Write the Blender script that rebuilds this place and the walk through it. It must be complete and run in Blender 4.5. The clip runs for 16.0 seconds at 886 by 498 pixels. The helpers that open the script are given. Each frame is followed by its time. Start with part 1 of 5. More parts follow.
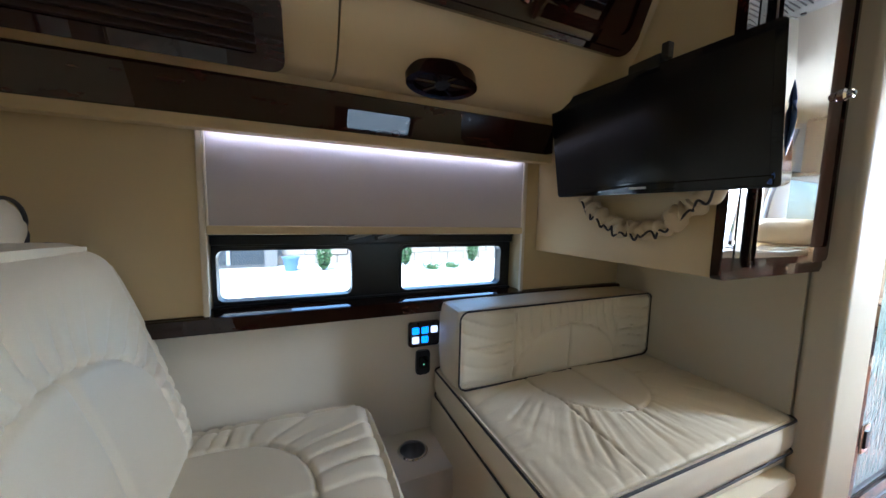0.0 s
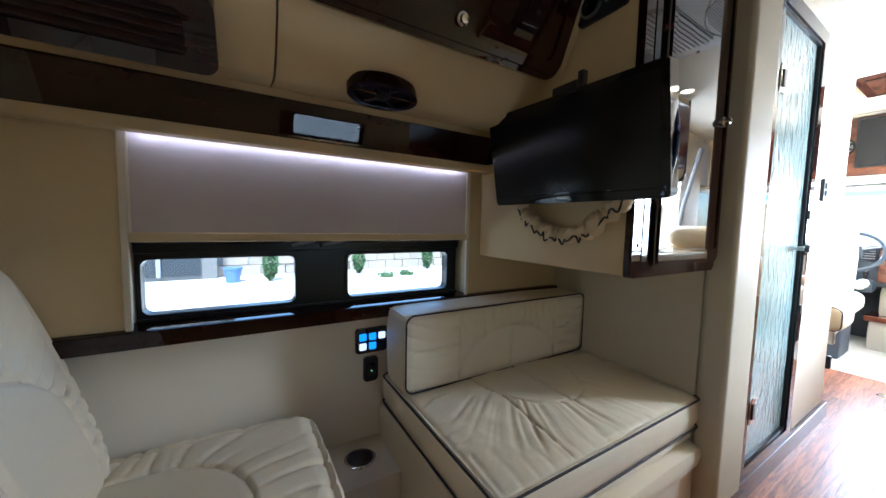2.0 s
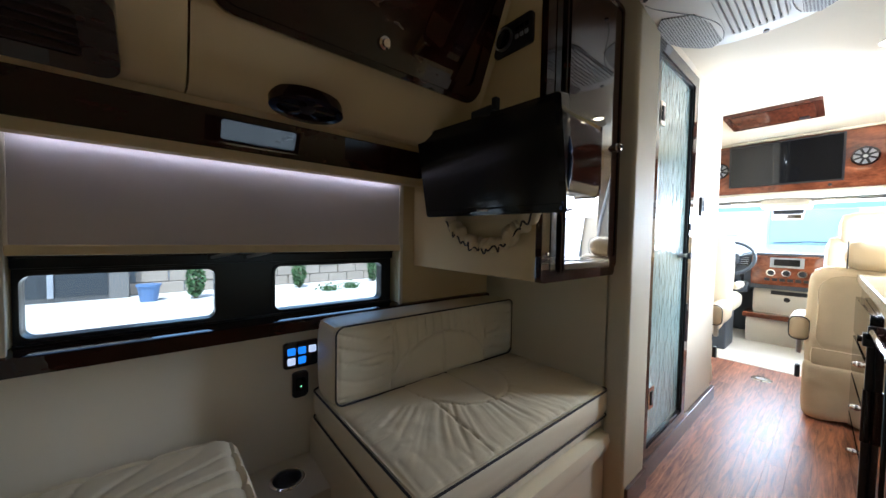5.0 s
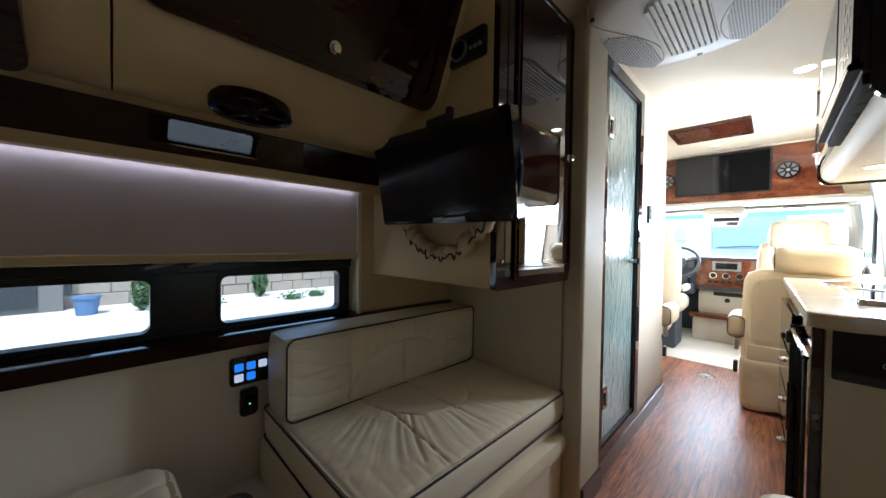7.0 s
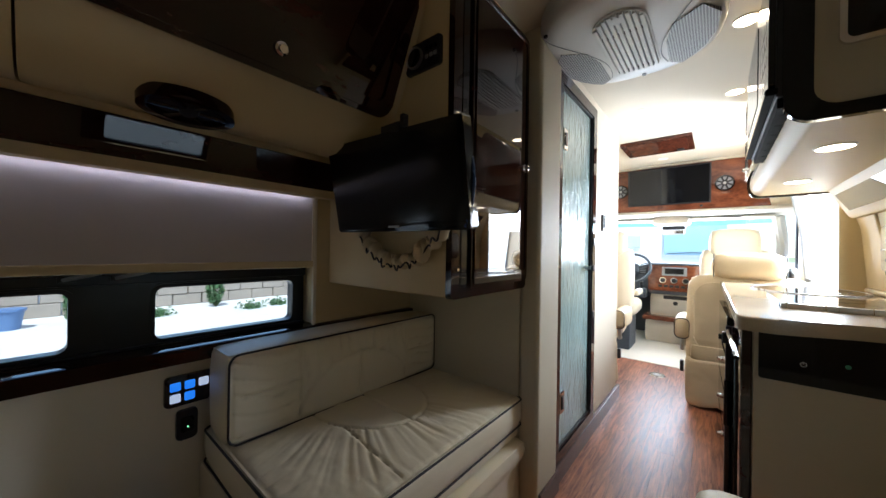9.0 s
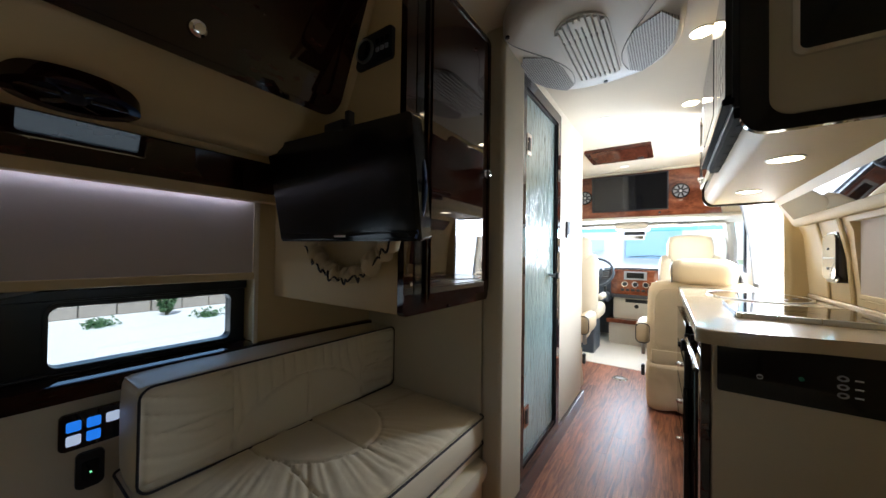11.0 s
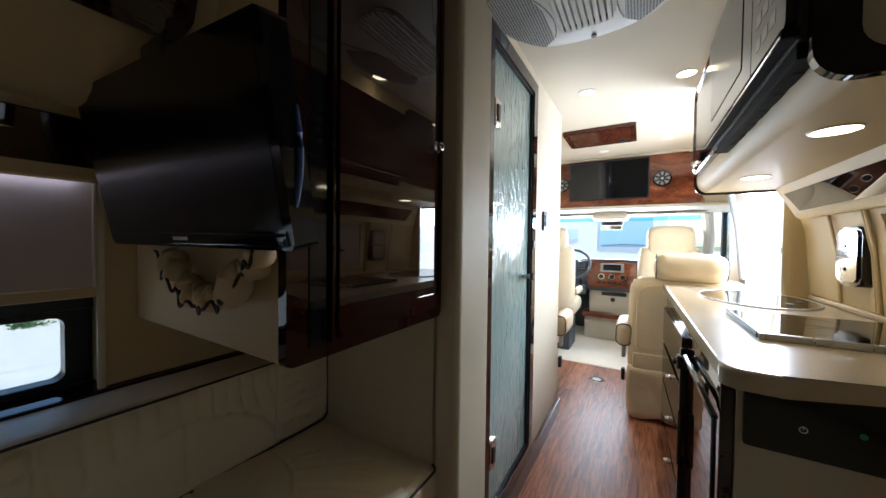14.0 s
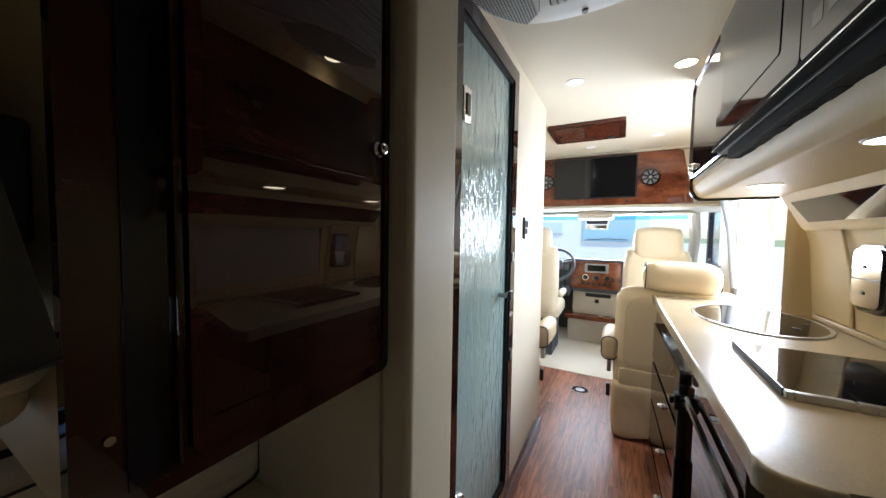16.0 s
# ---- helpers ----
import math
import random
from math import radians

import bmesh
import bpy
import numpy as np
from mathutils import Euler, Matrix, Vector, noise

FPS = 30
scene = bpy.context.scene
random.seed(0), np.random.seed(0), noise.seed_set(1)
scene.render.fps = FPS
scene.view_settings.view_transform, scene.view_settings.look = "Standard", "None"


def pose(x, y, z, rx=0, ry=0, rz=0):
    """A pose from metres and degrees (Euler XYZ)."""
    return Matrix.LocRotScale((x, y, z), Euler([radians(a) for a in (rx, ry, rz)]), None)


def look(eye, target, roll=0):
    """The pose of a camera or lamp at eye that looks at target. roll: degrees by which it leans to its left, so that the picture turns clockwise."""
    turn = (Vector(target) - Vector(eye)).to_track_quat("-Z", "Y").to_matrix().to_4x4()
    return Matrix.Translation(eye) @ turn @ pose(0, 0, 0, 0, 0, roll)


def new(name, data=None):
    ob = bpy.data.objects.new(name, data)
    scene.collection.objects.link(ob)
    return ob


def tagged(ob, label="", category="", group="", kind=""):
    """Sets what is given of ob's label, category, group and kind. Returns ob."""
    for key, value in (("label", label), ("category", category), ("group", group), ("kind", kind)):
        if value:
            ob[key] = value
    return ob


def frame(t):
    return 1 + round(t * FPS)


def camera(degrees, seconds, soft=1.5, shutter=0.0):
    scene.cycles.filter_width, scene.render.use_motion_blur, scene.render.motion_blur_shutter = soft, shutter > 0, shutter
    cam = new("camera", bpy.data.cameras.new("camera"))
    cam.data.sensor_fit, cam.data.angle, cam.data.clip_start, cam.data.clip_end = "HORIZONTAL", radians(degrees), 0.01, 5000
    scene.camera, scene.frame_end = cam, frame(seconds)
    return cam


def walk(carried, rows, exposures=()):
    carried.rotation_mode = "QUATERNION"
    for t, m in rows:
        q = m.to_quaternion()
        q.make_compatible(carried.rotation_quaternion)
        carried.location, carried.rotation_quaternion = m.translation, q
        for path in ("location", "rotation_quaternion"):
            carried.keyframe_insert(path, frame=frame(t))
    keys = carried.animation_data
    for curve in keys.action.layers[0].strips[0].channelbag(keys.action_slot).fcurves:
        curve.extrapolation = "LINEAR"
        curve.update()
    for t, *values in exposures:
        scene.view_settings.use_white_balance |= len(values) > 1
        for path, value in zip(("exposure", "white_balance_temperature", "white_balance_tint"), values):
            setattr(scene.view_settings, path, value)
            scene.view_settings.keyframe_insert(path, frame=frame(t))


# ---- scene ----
cam = camera(106.8, 16.0)
PATH = [
    (0, (0.113, 0.097, 1.047), (0.89, 1.929, 0.848), 1.2),
    (0.5, (0.121, 0.085, 1.041), (0.962, 1.891, 0.863), 1.2),
    (1, (0.126, 0.077, 1.042), (1.029, 1.854, 0.872), 1.1),
    (1.5, (0.129, 0.064, 1.043), (1.088, 1.812, 0.883), 1.2),
    (2, (0.129, 0.05, 1.044), (1.147, 1.766, 0.897), 1.2),
    (2.5, (0.132, 0.036, 1.038), (1.205, 1.719, 0.911), 1.1),
    (3, (0.137, 0.023, 1.036), (1.261, 1.673, 0.922), 1.1),
    (3.5, (0.144, 0.009, 1.036), (1.311, 1.629, 0.934), 1.0),
    (4, (0.146, -0.003, 1.039), (1.352, 1.59, 0.947), 1.0),
    (6.5, (0.183, -0.037, 1.049), (1.561, 1.412, 1.006), 1.0),
    (7, (0.192, -0.043, 1.052), (1.604, 1.373, 1.018), 0.9),
    (7.5, (0.198, -0.05, 1.054), (1.643, 1.333, 1.03), 1.0),
    (8, (0.205, -0.055, 1.056), (1.683, 1.293, 1.042), 1.0),
    (8.5, (0.214, -0.061, 1.058), (1.722, 1.253, 1.055), 0.9),
    (9, (0.229, -0.065, 1.06), (1.767, 1.213, 1.066), 0.9),
    (9.5, (0.245, -0.064, 1.064), (1.813, 1.177, 1.08), 0.9),
    (12, (0.409, -0.038, 1.098), (2.082, 1.058, 1.11), 0.8),
    (12.5, (0.458, -0.025, 1.101), (2.142, 1.053, 1.099), 0.8),
    (13, (0.524, -0.007, 1.105), (2.217, 1.057, 1.086), 0.8),
    (13.5, (0.597, 0.02, 1.115), (2.301, 1.066, 1.081), 0.7),
    (14, (0.661, 0.038, 1.129), (2.376, 1.066, 1.083), 0.7),
    (14.5, (0.719, 0.052, 1.145), (2.445, 1.062, 1.085), 0.8),
    (15, (0.778, 0.062, 1.165), (2.513, 1.054, 1.094), 0.9),
    (15.5, (0.837, 0.067, 1.193), (2.581, 1.042, 1.109), 0.9),
    (16, (0.894, 0.079, 1.219), (2.651, 1.031, 1.12), 0.9),
]
BASE = 1.5
EXPOSURES = [(t, BASE + e, k, 9) for t, e, k in ((0.0, 1.3, 5150), (2.0, 1.0, 5200), (4.0, 0.5, 5350), (7.0, 0.0, 5600), (10.0, -0.15, 5650), (16.0, -0.65, 5700))]
walk(cam, [(t, look(eye, target, roll)) for t, eye, target, roll in PATH], EXPOSURES)

# ---- world, sun, lamps ----
world = bpy.data.worlds.new("sky")
scene.world = world
world.use_nodes = True
wn = world.node_tree.nodes
sky = wn.new("ShaderNodeTexSky")
sky.sky_type = "NISHITA"
sky.sun_disc = False
sky.sun_elevation = radians(55)
sky.sun_rotation = radians(150)
wn["Background"].inputs["Strength"].default_value = 0.15
world.node_tree.links.new(sky.outputs["Color"], wn["Background"].inputs["Color"])


def lamp(name, kind, m, power, colour=(1, 1, 1), size=0.1, size_y=0.0, spot=120, spread=180):
    data = bpy.data.lights.new(name, kind)
    data.energy, data.color = power, colour
    if kind == "SUN":
        data.angle = size
    if kind == "AREA":
        data.shape = "RECTANGLE" if size_y else "DISK"
        data.size = size
        if size_y:
            data.size_y = size_y
        data.spread = radians(spread)
    if kind == "SPOT":
        data.spot_size, data.spot_blend, data.shadow_soft_size = radians(spot), 0.8, size
    ob = new(name, data)
    ob.matrix_world = m
    return ob


lamp("sun", "SUN", look((0, 0, 30), (9, 14, 0)), 3.2, (1, 0.95, 0.88), radians(0.5))
WARM = (1.0, 0.78, 0.5)
# daylight in the windscreen, the sliding door and the rear side window
lamp("windscreen_daylight", "AREA", look((5.15, 0.31, 1.2), (3.0, 0.31, 0.8)), 26, (0.90, 0.96, 1), 1.35, 0.5)
lamp("side_door_daylight", "AREA", look((3.29, -0.745, 0.98), (3.29, 1.0, 0.75)), 20, (0.95, 0.98, 1), 0.62, 1.5)
lamp("side_door_skylight", "AREA", look((3.28, -0.74, 1.50), (1.0, 0.6, 0.2)), 11, (0.95, 0.98, 1), 0.6, 0.5, spread=125)
lamp("rear_window_daylight", "AREA", look((0.71, -0.715, 0.85), (0.71, 1.0, 0.60)), 0.09, (0.88, 0.95, 1), 0.52, 0.15)
# LED strip over the blind
lamp("led_strip_light", "AREA", look((0.38, 1.173, 1.262), (0.38, 1.19, 0.95)), 0.08, (0.8, 0.8, 1), 1.0, 0.012)

# ---- materials ----
def mat(name, colour, rough=0.5, metal=0.0, grain=0.0, scale=60.0, var=0.08, bump=0.0, bscale=300.0, coat=0.0,
        transmission=0.0, emit=None, power=0.0, ior=1.45, stretch=(1, 1, 1), sheen=0.0, rough_var=0.08):
    m = bpy.data.materials.new(name)
    m.use_nodes = True
    nt = m.node_tree
    n, l = nt.nodes, nt.links
    b = n["Principled BSDF"]
    b.inputs["Roughness"].default_value = rough
    b.inputs["Metallic"].default_value = metal
    b.inputs["Coat Weight"].default_value = coat
    b.inputs["Coat Roughness"].default_value = 0.04
    b.inputs["Transmission Weight"].default_value = transmission
    b.inputs["IOR"].default_value = ior
    if emit:
        b.inputs["Emission Color"].default_value = (*emit, 1)
        b.inputs["Emission Strength"].default_value = power
    tc = n.new("ShaderNodeTexCoord")
    mp = n.new("ShaderNodeMapping")
    mp.inputs["Scale"].default_value = stretch
    l.new(tc.outputs["Object"], mp.inputs["Vector"])
    big = n.new("ShaderNodeTexNoise")
    big.inputs["Scale"].default_value = 3.5
    big.inputs["Detail"].default_value = 5
    l.new(mp.outputs["Vector"], big.inputs["Vector"])
    fine = n.new("ShaderNodeTexNoise")
    fine.inputs["Scale"].default_value = scale
    fine.inputs["Detail"].default_value = 4
    l.new(mp.outputs["Vector"], fine.inputs["Vector"])
    mix = n.new("ShaderNodeMix")
    mix.data_type = "RGBA"
    lo = tuple(max(c * (1 - var), 0) for c in colour)
    hi = tuple(min(c * (1 + var), 1) for c in colour)
    mix.inputs["A"].default_value, mix.inputs["B"].default_value = (*lo, 1), (*hi, 1)
    add = n.new("ShaderNodeMath")
    add.operation = "MULTIPLY_ADD"
    add.inputs[1].default_value = grain
    l.new(fine.outputs["Fac"], add.inputs[0])
    l.new(big.outputs["Fac"], add.inputs[2])
    l.new(add.outputs[0], mix.inputs["Factor"])
    l.new(mix.outputs["Result"], b.inputs["Base Color"])
    rr = n.new("ShaderNodeMapRange")
    rr.inputs["To Min"].default_value = max(rough - rough_var * rough, 0)
    rr.inputs["To Max"].default_value = min(rough + rough_var * rough, 1)
    l.new(big.outputs["Fac"], rr.inputs["Value"])
    l.new(rr.outputs["Result"], b.inputs["Roughness"])
    if bump:
        bt = n.new("ShaderNodeTexNoise")
        bt.inputs["Scale"].default_value = bscale
        bt.inputs["Detail"].default_value = 3
        l.new(mp.outputs["Vector"], bt.inputs["Vector"])
        bp = n.new("ShaderNodeBump")
        bp.inputs["Strength"].default_value = bump
        bp.inputs["Distance"].default_value = 0.002
        l.new(bt.outputs["Fac"], bp.inputs["Height"])
        l.new(bp.outputs["Normal"], b.inputs["Normal"])
    return m


def wood_mat(name, dark, light, rough, coat, stretch, ring=6.0, random_piece=False):
    """Figured veneer: long stretched noise bent by a broad one, with thin dark pores."""
    m = bpy.data.materials.new(name)
    m.use_nodes = True
    nt = m.node_tree
    n, l = nt.nodes, nt.links
    b = n["Principled BSDF"]
    b.inputs["Roughness"].default_value = rough
    b.inputs["Coat Weight"].default_value = coat
    b.inputs["Coat Roughness"].default_value = 0.015
    if coat > 0.5:
        b.inputs["Specular IOR Level"].default_value = 0.0
    tc = n.new("ShaderNodeTexCoord")
    mp = n.new("ShaderNodeMapping")
    mp.inputs["Scale"].default_value = stretch
    l.new(tc.outputs["Object"], mp.inputs["Vector"])
    if random_piece:
        info = n.new("ShaderNodeObjectInfo")
        shift = n.new("ShaderNodeVectorMath")
        shift.operation = "SCALE"
        shift.inputs[0].default_value = (37, 19, 5)
        l.new(info.outputs["Random"], shift.inputs["Scale"])
        l.new(shift.outputs["Vector"], mp.inputs["Location"])
    a = n.new("ShaderNodeTexNoise")
    a.inputs["Scale"].default_value = ring
    a.inputs["Detail"].default_value = 8
    a.inputs["Distortion"].default_value = 1.2
    l.new(mp.outputs["Vector"], a.inputs["Vector"])
    p = n.new("ShaderNodeTexNoise")
    p.inputs["Scale"].default_value = ring * 9
    p.inputs["Detail"].default_value = 4
    l.new(mp.outputs["Vector"], p.inputs["Vector"])
    ramp = n.new("ShaderNodeValToRGB")
    ramp.color_ramp.elements[0].position, ramp.color_ramp.elements[1].position = 0.3, 0.72
    ramp.color_ramp.elements[0].color, ramp.color_ramp.elements[1].color = (*dark, 1), (*light, 1)
    sumv = n.new("ShaderNodeMath")
    sumv.operation = "MULTIPLY_ADD"
    sumv.inputs[1].default_value = 0.35
    l.new(p.outputs["Fac"], sumv.inputs[0])
    sub = n.new("ShaderNodeMath")
    sub.operation = "SUBTRACT"
    sub.inputs[1].default_value = 0.17
    l.new(a.outputs["Fac"], sub.inputs[0])
    l.new(sub.outputs[0], sumv.inputs[2])
    last = sumv.outputs[0]
    if random_piece:
        pr = n.new("ShaderNodeMath")
        pr.operation = "MULTIPLY_ADD"
        pr.inputs[1].default_value = 0.12
        l.new(info.outputs["Random"], pr.inputs[0])
        l.new(last, pr.inputs[2])
        pm = n.new("ShaderNodeMath")
        pm.operation = "SUBTRACT"
        pm.inputs[1].default_value = 0.06
        l.new(pr.outputs[0], pm.inputs[0])
        last = pm.outputs[0]
    l.new(last, ramp.inputs["Fac"])
    l.new(ramp.outputs["Color"], b.inputs["Base Color"])
    bp = n.new("ShaderNodeBump")
    bp.inputs["Strength"].default_value = 0.06 if coat > 0.5 else 0.2
    bp.inputs["Distance"].default_value = 0.001
    l.new(p.outputs["Fac"], bp.inputs["Height"])
    if coat <= 0.5:
        l.new(bp.outputs["Normal"], b.inputs["Normal"])
    return m


LEATHER = mat("cream_leather", (0.70, 0.615, 0.455), 0.36, grain=0.25, scale=140, var=0.06, bump=0.35, bscale=420, rough_var=0.2)
VINYL = mat("cream_wall_vinyl", (0.60, 0.465, 0.255), 0.55, grain=0.2, scale=220, var=0.05, bump=0.25, bscale=700)
PALE = mat("pale_wall_vinyl", (0.70, 0.62, 0.49), 0.5, grain=0.2, scale=220, var=0.05, bump=0.2, bscale=700)
# pale wall vinyl darkened: the shade is put into its colour
SHADEWALL = mat("shaded_wall_vinyl", (0.54, 0.48, 0.355), 0.55, grain=0.2, scale=200, var=0.05, bump=0.25, bscale=600)
CEILING = mat("ceiling_vinyl", (0.76, 0.70, 0.58), 0.6, grain=0.15, scale=150, var=0.04, bump=0.2, bscale=600)
TAN = mat("tan_leather", (0.63, 0.51, 0.335), 0.42, grain=0.3, scale=150, var=0.07, bump=0.35, bscale=420, rough_var=0.2)
PIPING = mat("dark_piping", (0.02, 0.017, 0.02), 0.45, bump=0.3, bscale=800)
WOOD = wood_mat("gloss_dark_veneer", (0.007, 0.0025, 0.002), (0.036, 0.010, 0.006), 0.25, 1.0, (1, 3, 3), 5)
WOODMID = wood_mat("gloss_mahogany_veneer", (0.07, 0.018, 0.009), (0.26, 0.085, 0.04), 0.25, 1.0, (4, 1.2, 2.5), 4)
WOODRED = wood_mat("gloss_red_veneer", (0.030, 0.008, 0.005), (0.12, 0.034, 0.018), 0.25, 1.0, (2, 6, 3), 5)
PLANK = wood_mat("walnut_plank", (0.13, 0.042, 0.024), (0.58, 0.235, 0.118), 0.40, 0.0, (1.3, 15, 8), 3.6, True)
BASEWOOD = wood_mat("dark_baseboard_veneer", (0.02, 0.007, 0.005), (0.09, 0.03, 0.018), 0.3, 0.4, (1.5, 10, 10), 4)
BLACK = mat("black_plastic", (0.012, 0.012, 0.014), 0.35, var=0.2, bump=0.15, bscale=900)
MATTEBLACK = mat("matt_black_plastic", (0.006, 0.006, 0.007), 0.75, var=0.2, bump=0.2, bscale=700)
BLACKGLOSS = mat("gloss_black", (0.006, 0.006, 0.007), 0.06, var=0.2)
MATTEBLACK.node_tree.nodes["Principled BSDF"].inputs["Specular IOR Level"].default_value = 0.15
VENTWOOD = mat("dark_vent_wood", (0.022, 0.009, 0.006), 0.5, var=0.25)
KEYGREY = mat("grey_key_print", (0.03, 0.03, 0.033), 0.1, coat=0.5)
SCREEN = mat("dark_screen", (0.006, 0.006, 0.007), 0.17, var=0.2, rough_var=0.02)
RUBBER = mat("black_window_frame", (0.01, 0.012, 0.014), 0.3, var=0.2)
CHROME = mat("chrome", (0.8, 0.8, 0.82), 0.08, metal=1, var=0.03)
STEEL = mat("brushed_steel", (0.55, 0.55, 0.56), 0.28, metal=1, var=0.06, scale=300, grain=0.3, stretch=(1, 30, 1))
GREYPL = mat("grey_plastic", (0.28, 0.29, 0.31), 0.4, var=0.08)
WHITEPL = mat("white_plastic", (0.78, 0.78, 0.77), 0.4, var=0.03, bump=0.05)
BLIND = mat("blind_fabric", (0.54, 0.47, 0.43), 0.8, grain=0.3, scale=500, var=0.06, bump=0.4, bscale=1200, stretch=(1, 1, 2))
STONE = mat("solid_surface", (0.38, 0.305, 0.20), 0.25, grain=0.9, scale=190, var=0.22, coat=0.35)
CARPET = mat("cream_carpet", (0.74, 0.69, 0.60), 0.95, grain=0.6, scale=300, var=0.12, bump=1.0, bscale=500)
DASH = mat("dash_plastic", (0.05, 0.06, 0.075), 0.5, var=0.15, bump=0.3, bscale=600)
DASHPALE = mat("pale_dash_plastic", (0.55, 0.5, 0.42), 0.5, var=0.06, bump=0.2, bscale=600)
PAINT = mat("outer_paint", (0.78, 0.78, 0.78), 0.3, var=0.04)
FABRIC = mat("ruffled_fabric", (0.52, 0.41, 0.25), 0.7, grain=0.3, scale=300, var=0.1, bump=0.4, bscale=700)
LAMPGLOW = mat("warm_lens", (1, 0.9, 0.7), 0.4, emit=(1, 0.80, 0.50), power=9)
LAMPDIM = mat("frosted_lens", (0.85, 0.85, 0.85), 0.3, emit=(1, 0.95, 0.88), power=0.25)
BLUEKEY = mat("lit_blue_key", (0.1, 0.4, 0.9), 0.4, emit=(0.04, 0.26, 1.0), power=0.26)
WHITEKEY = mat("lit_white_key", (0.8, 0.85, 1), 0.4, emit=(0.75, 0.83, 1.0), power=0.2)
INK = mat("pale_print", (0.6, 0.6, 0.6), 0.5, var=0.02)
LEDMAT = mat("led_strip", (0.8, 0.8, 1), 0.5, emit=(0.78, 0.8, 1), power=0.8)
GREENLED = mat("green_print", (0.03, 0.25, 0.14), 0.5)
GRAVEL = mat("white_gravel", (0.52, 0.50, 0.46), 0.9, grain=0.8, scale=25, var=0.18, bump=0.8, bscale=40)
GRASS = mat("grass", (0.15, 0.18, 0.09), 0.9, grain=0.8, scale=8, var=0.35, bump=0.8, bscale=60)
ASPHALT = mat("concrete_yard", (0.42, 0.41, 0.39), 0.9, grain=0.8, scale=60, var=0.12)
BLOCK = mat("stone_block", (0.26, 0.22, 0.18), 0.9, grain=0.7, scale=20, var=0.25, bump=0.8, bscale=30)
LEAF = mat("leaf", (0.05, 0.10, 0.035), 0.6, var=0.4, scale=4, grain=0.6)
BARK = mat("bark", (0.09, 0.07, 0.05), 0.9, var=0.3)
BLUEPOT = mat("blue_bin", (0.10, 0.17, 0.32), 0.5, var=0.1)
DARKGLASS = mat("dark_facade_glass", (0.03, 0.035, 0.04), 0.45, var=0.2)


def glass_mat(name, tint, rough=0.0, bump=0.0, bscale=20.0, stretch=(1, 1, 1)):
    """Thin pane: clear with a mirror sheen, so that daylight passes straight on."""
    m = bpy.data.materials.new(name)
    m.use_nodes = True
    n, l = m.node_tree.nodes, m.node_tree.links
    n.remove(n["Principled BSDF"])
    tr = n.new("ShaderNodeBsdfTransparent")
    tr.inputs["Color"].default_value = (*tint, 1)
    gl = n.new("ShaderNodeBsdfGlossy")
    gl.inputs["Roughness"].default_value = rough
    lw = n.new("ShaderNodeLayerWeight")
    lw.inputs["Blend"].default_value = 0.5
    pw = n.new("ShaderNodeMath")
    pw.operation = "POWER"
    pw.inputs[1].default_value = 4.0
    l.new(lw.outputs["Facing"], pw.inputs[0])
    fr = n.new("ShaderNodeMath")
    fr.operation = "MULTIPLY_ADD"
    fr.inputs[1].default_value, fr.inputs[2].default_value = 0.8, 0.04
    l.new(pw.outputs[0], fr.inputs[0])
    mix = n.new("ShaderNodeMixShader")
    l.new(fr.outputs[0], mix.inputs[0])
    l.new(tr.outputs[0], mix.inputs[1])
    l.new(gl.outputs[0], mix.inputs[2])
    l.new(mix.outputs[0], n["Material Output"].inputs["Surface"])
    return m


PANE = glass_mat("tinted_pane", (0.8, 0.84, 0.84))
CLEAR = glass_mat("clear_pane", (0.92, 0.97, 0.97))
SUNBAND = glass_mat("tinted_band", (0.35, 0.8, 0.85))


def rain_glass():
    m = bpy.data.materials.new("rain_glass")
    m.use_nodes = True
    n, l = m.node_tree.nodes, m.node_tree.links
    b = n["Principled BSDF"]
    b.inputs["Base Color"].default_value = (0.36, 0.50, 0.49, 1)
    b.inputs["Roughness"].default_value = 0.06
    b.inputs["Transmission Weight"].default_value = 0.1
    b.inputs["Coat Weight"].default_value = 0.6
    b.inputs["Coat Roughness"].default_value = 0.03
    b.inputs["IOR"].default_value = 1.5
    tc = n.new("ShaderNodeTexCoord")
    mp = n.new("ShaderNodeMapping")
    mp.inputs["Scale"].default_value = (42, 42, 13)
    l.new(tc.outputs["Object"], mp.inputs["Vector"])
    t = n.new("ShaderNodeTexNoise")
    t.inputs["Scale"].default_value = 1.0
    t.inputs["Detail"].default_value = 3
    t.inputs["Distortion"].default_value = 0.6
    l.new(mp.outputs["Vector"], t.inputs["Vector"])
    bp = n.new("ShaderNodeBump")
    bp.inputs["Strength"].default_value = 0.7
    bp.inputs["Distance"].default_value = 0.008
    l.new(t.outputs["Fac"], bp.inputs["Height"])
    l.new(bp.outputs["Normal"], b.inputs["Normal"])
    l.new(bp.outputs["Normal"], b.inputs["Coat Normal"])
    return m


RAIN = rain_glass()

# ---- building helpers ----
PLACE = {}


def thing(name, at, label="", category="", group="", kind=""):
    ob = new(name)
    ob.location = at
    ob.empty_display_size = 0.05
    PLACE[ob.name] = Vector(at)
    return tagged(ob, label, category, group, kind)


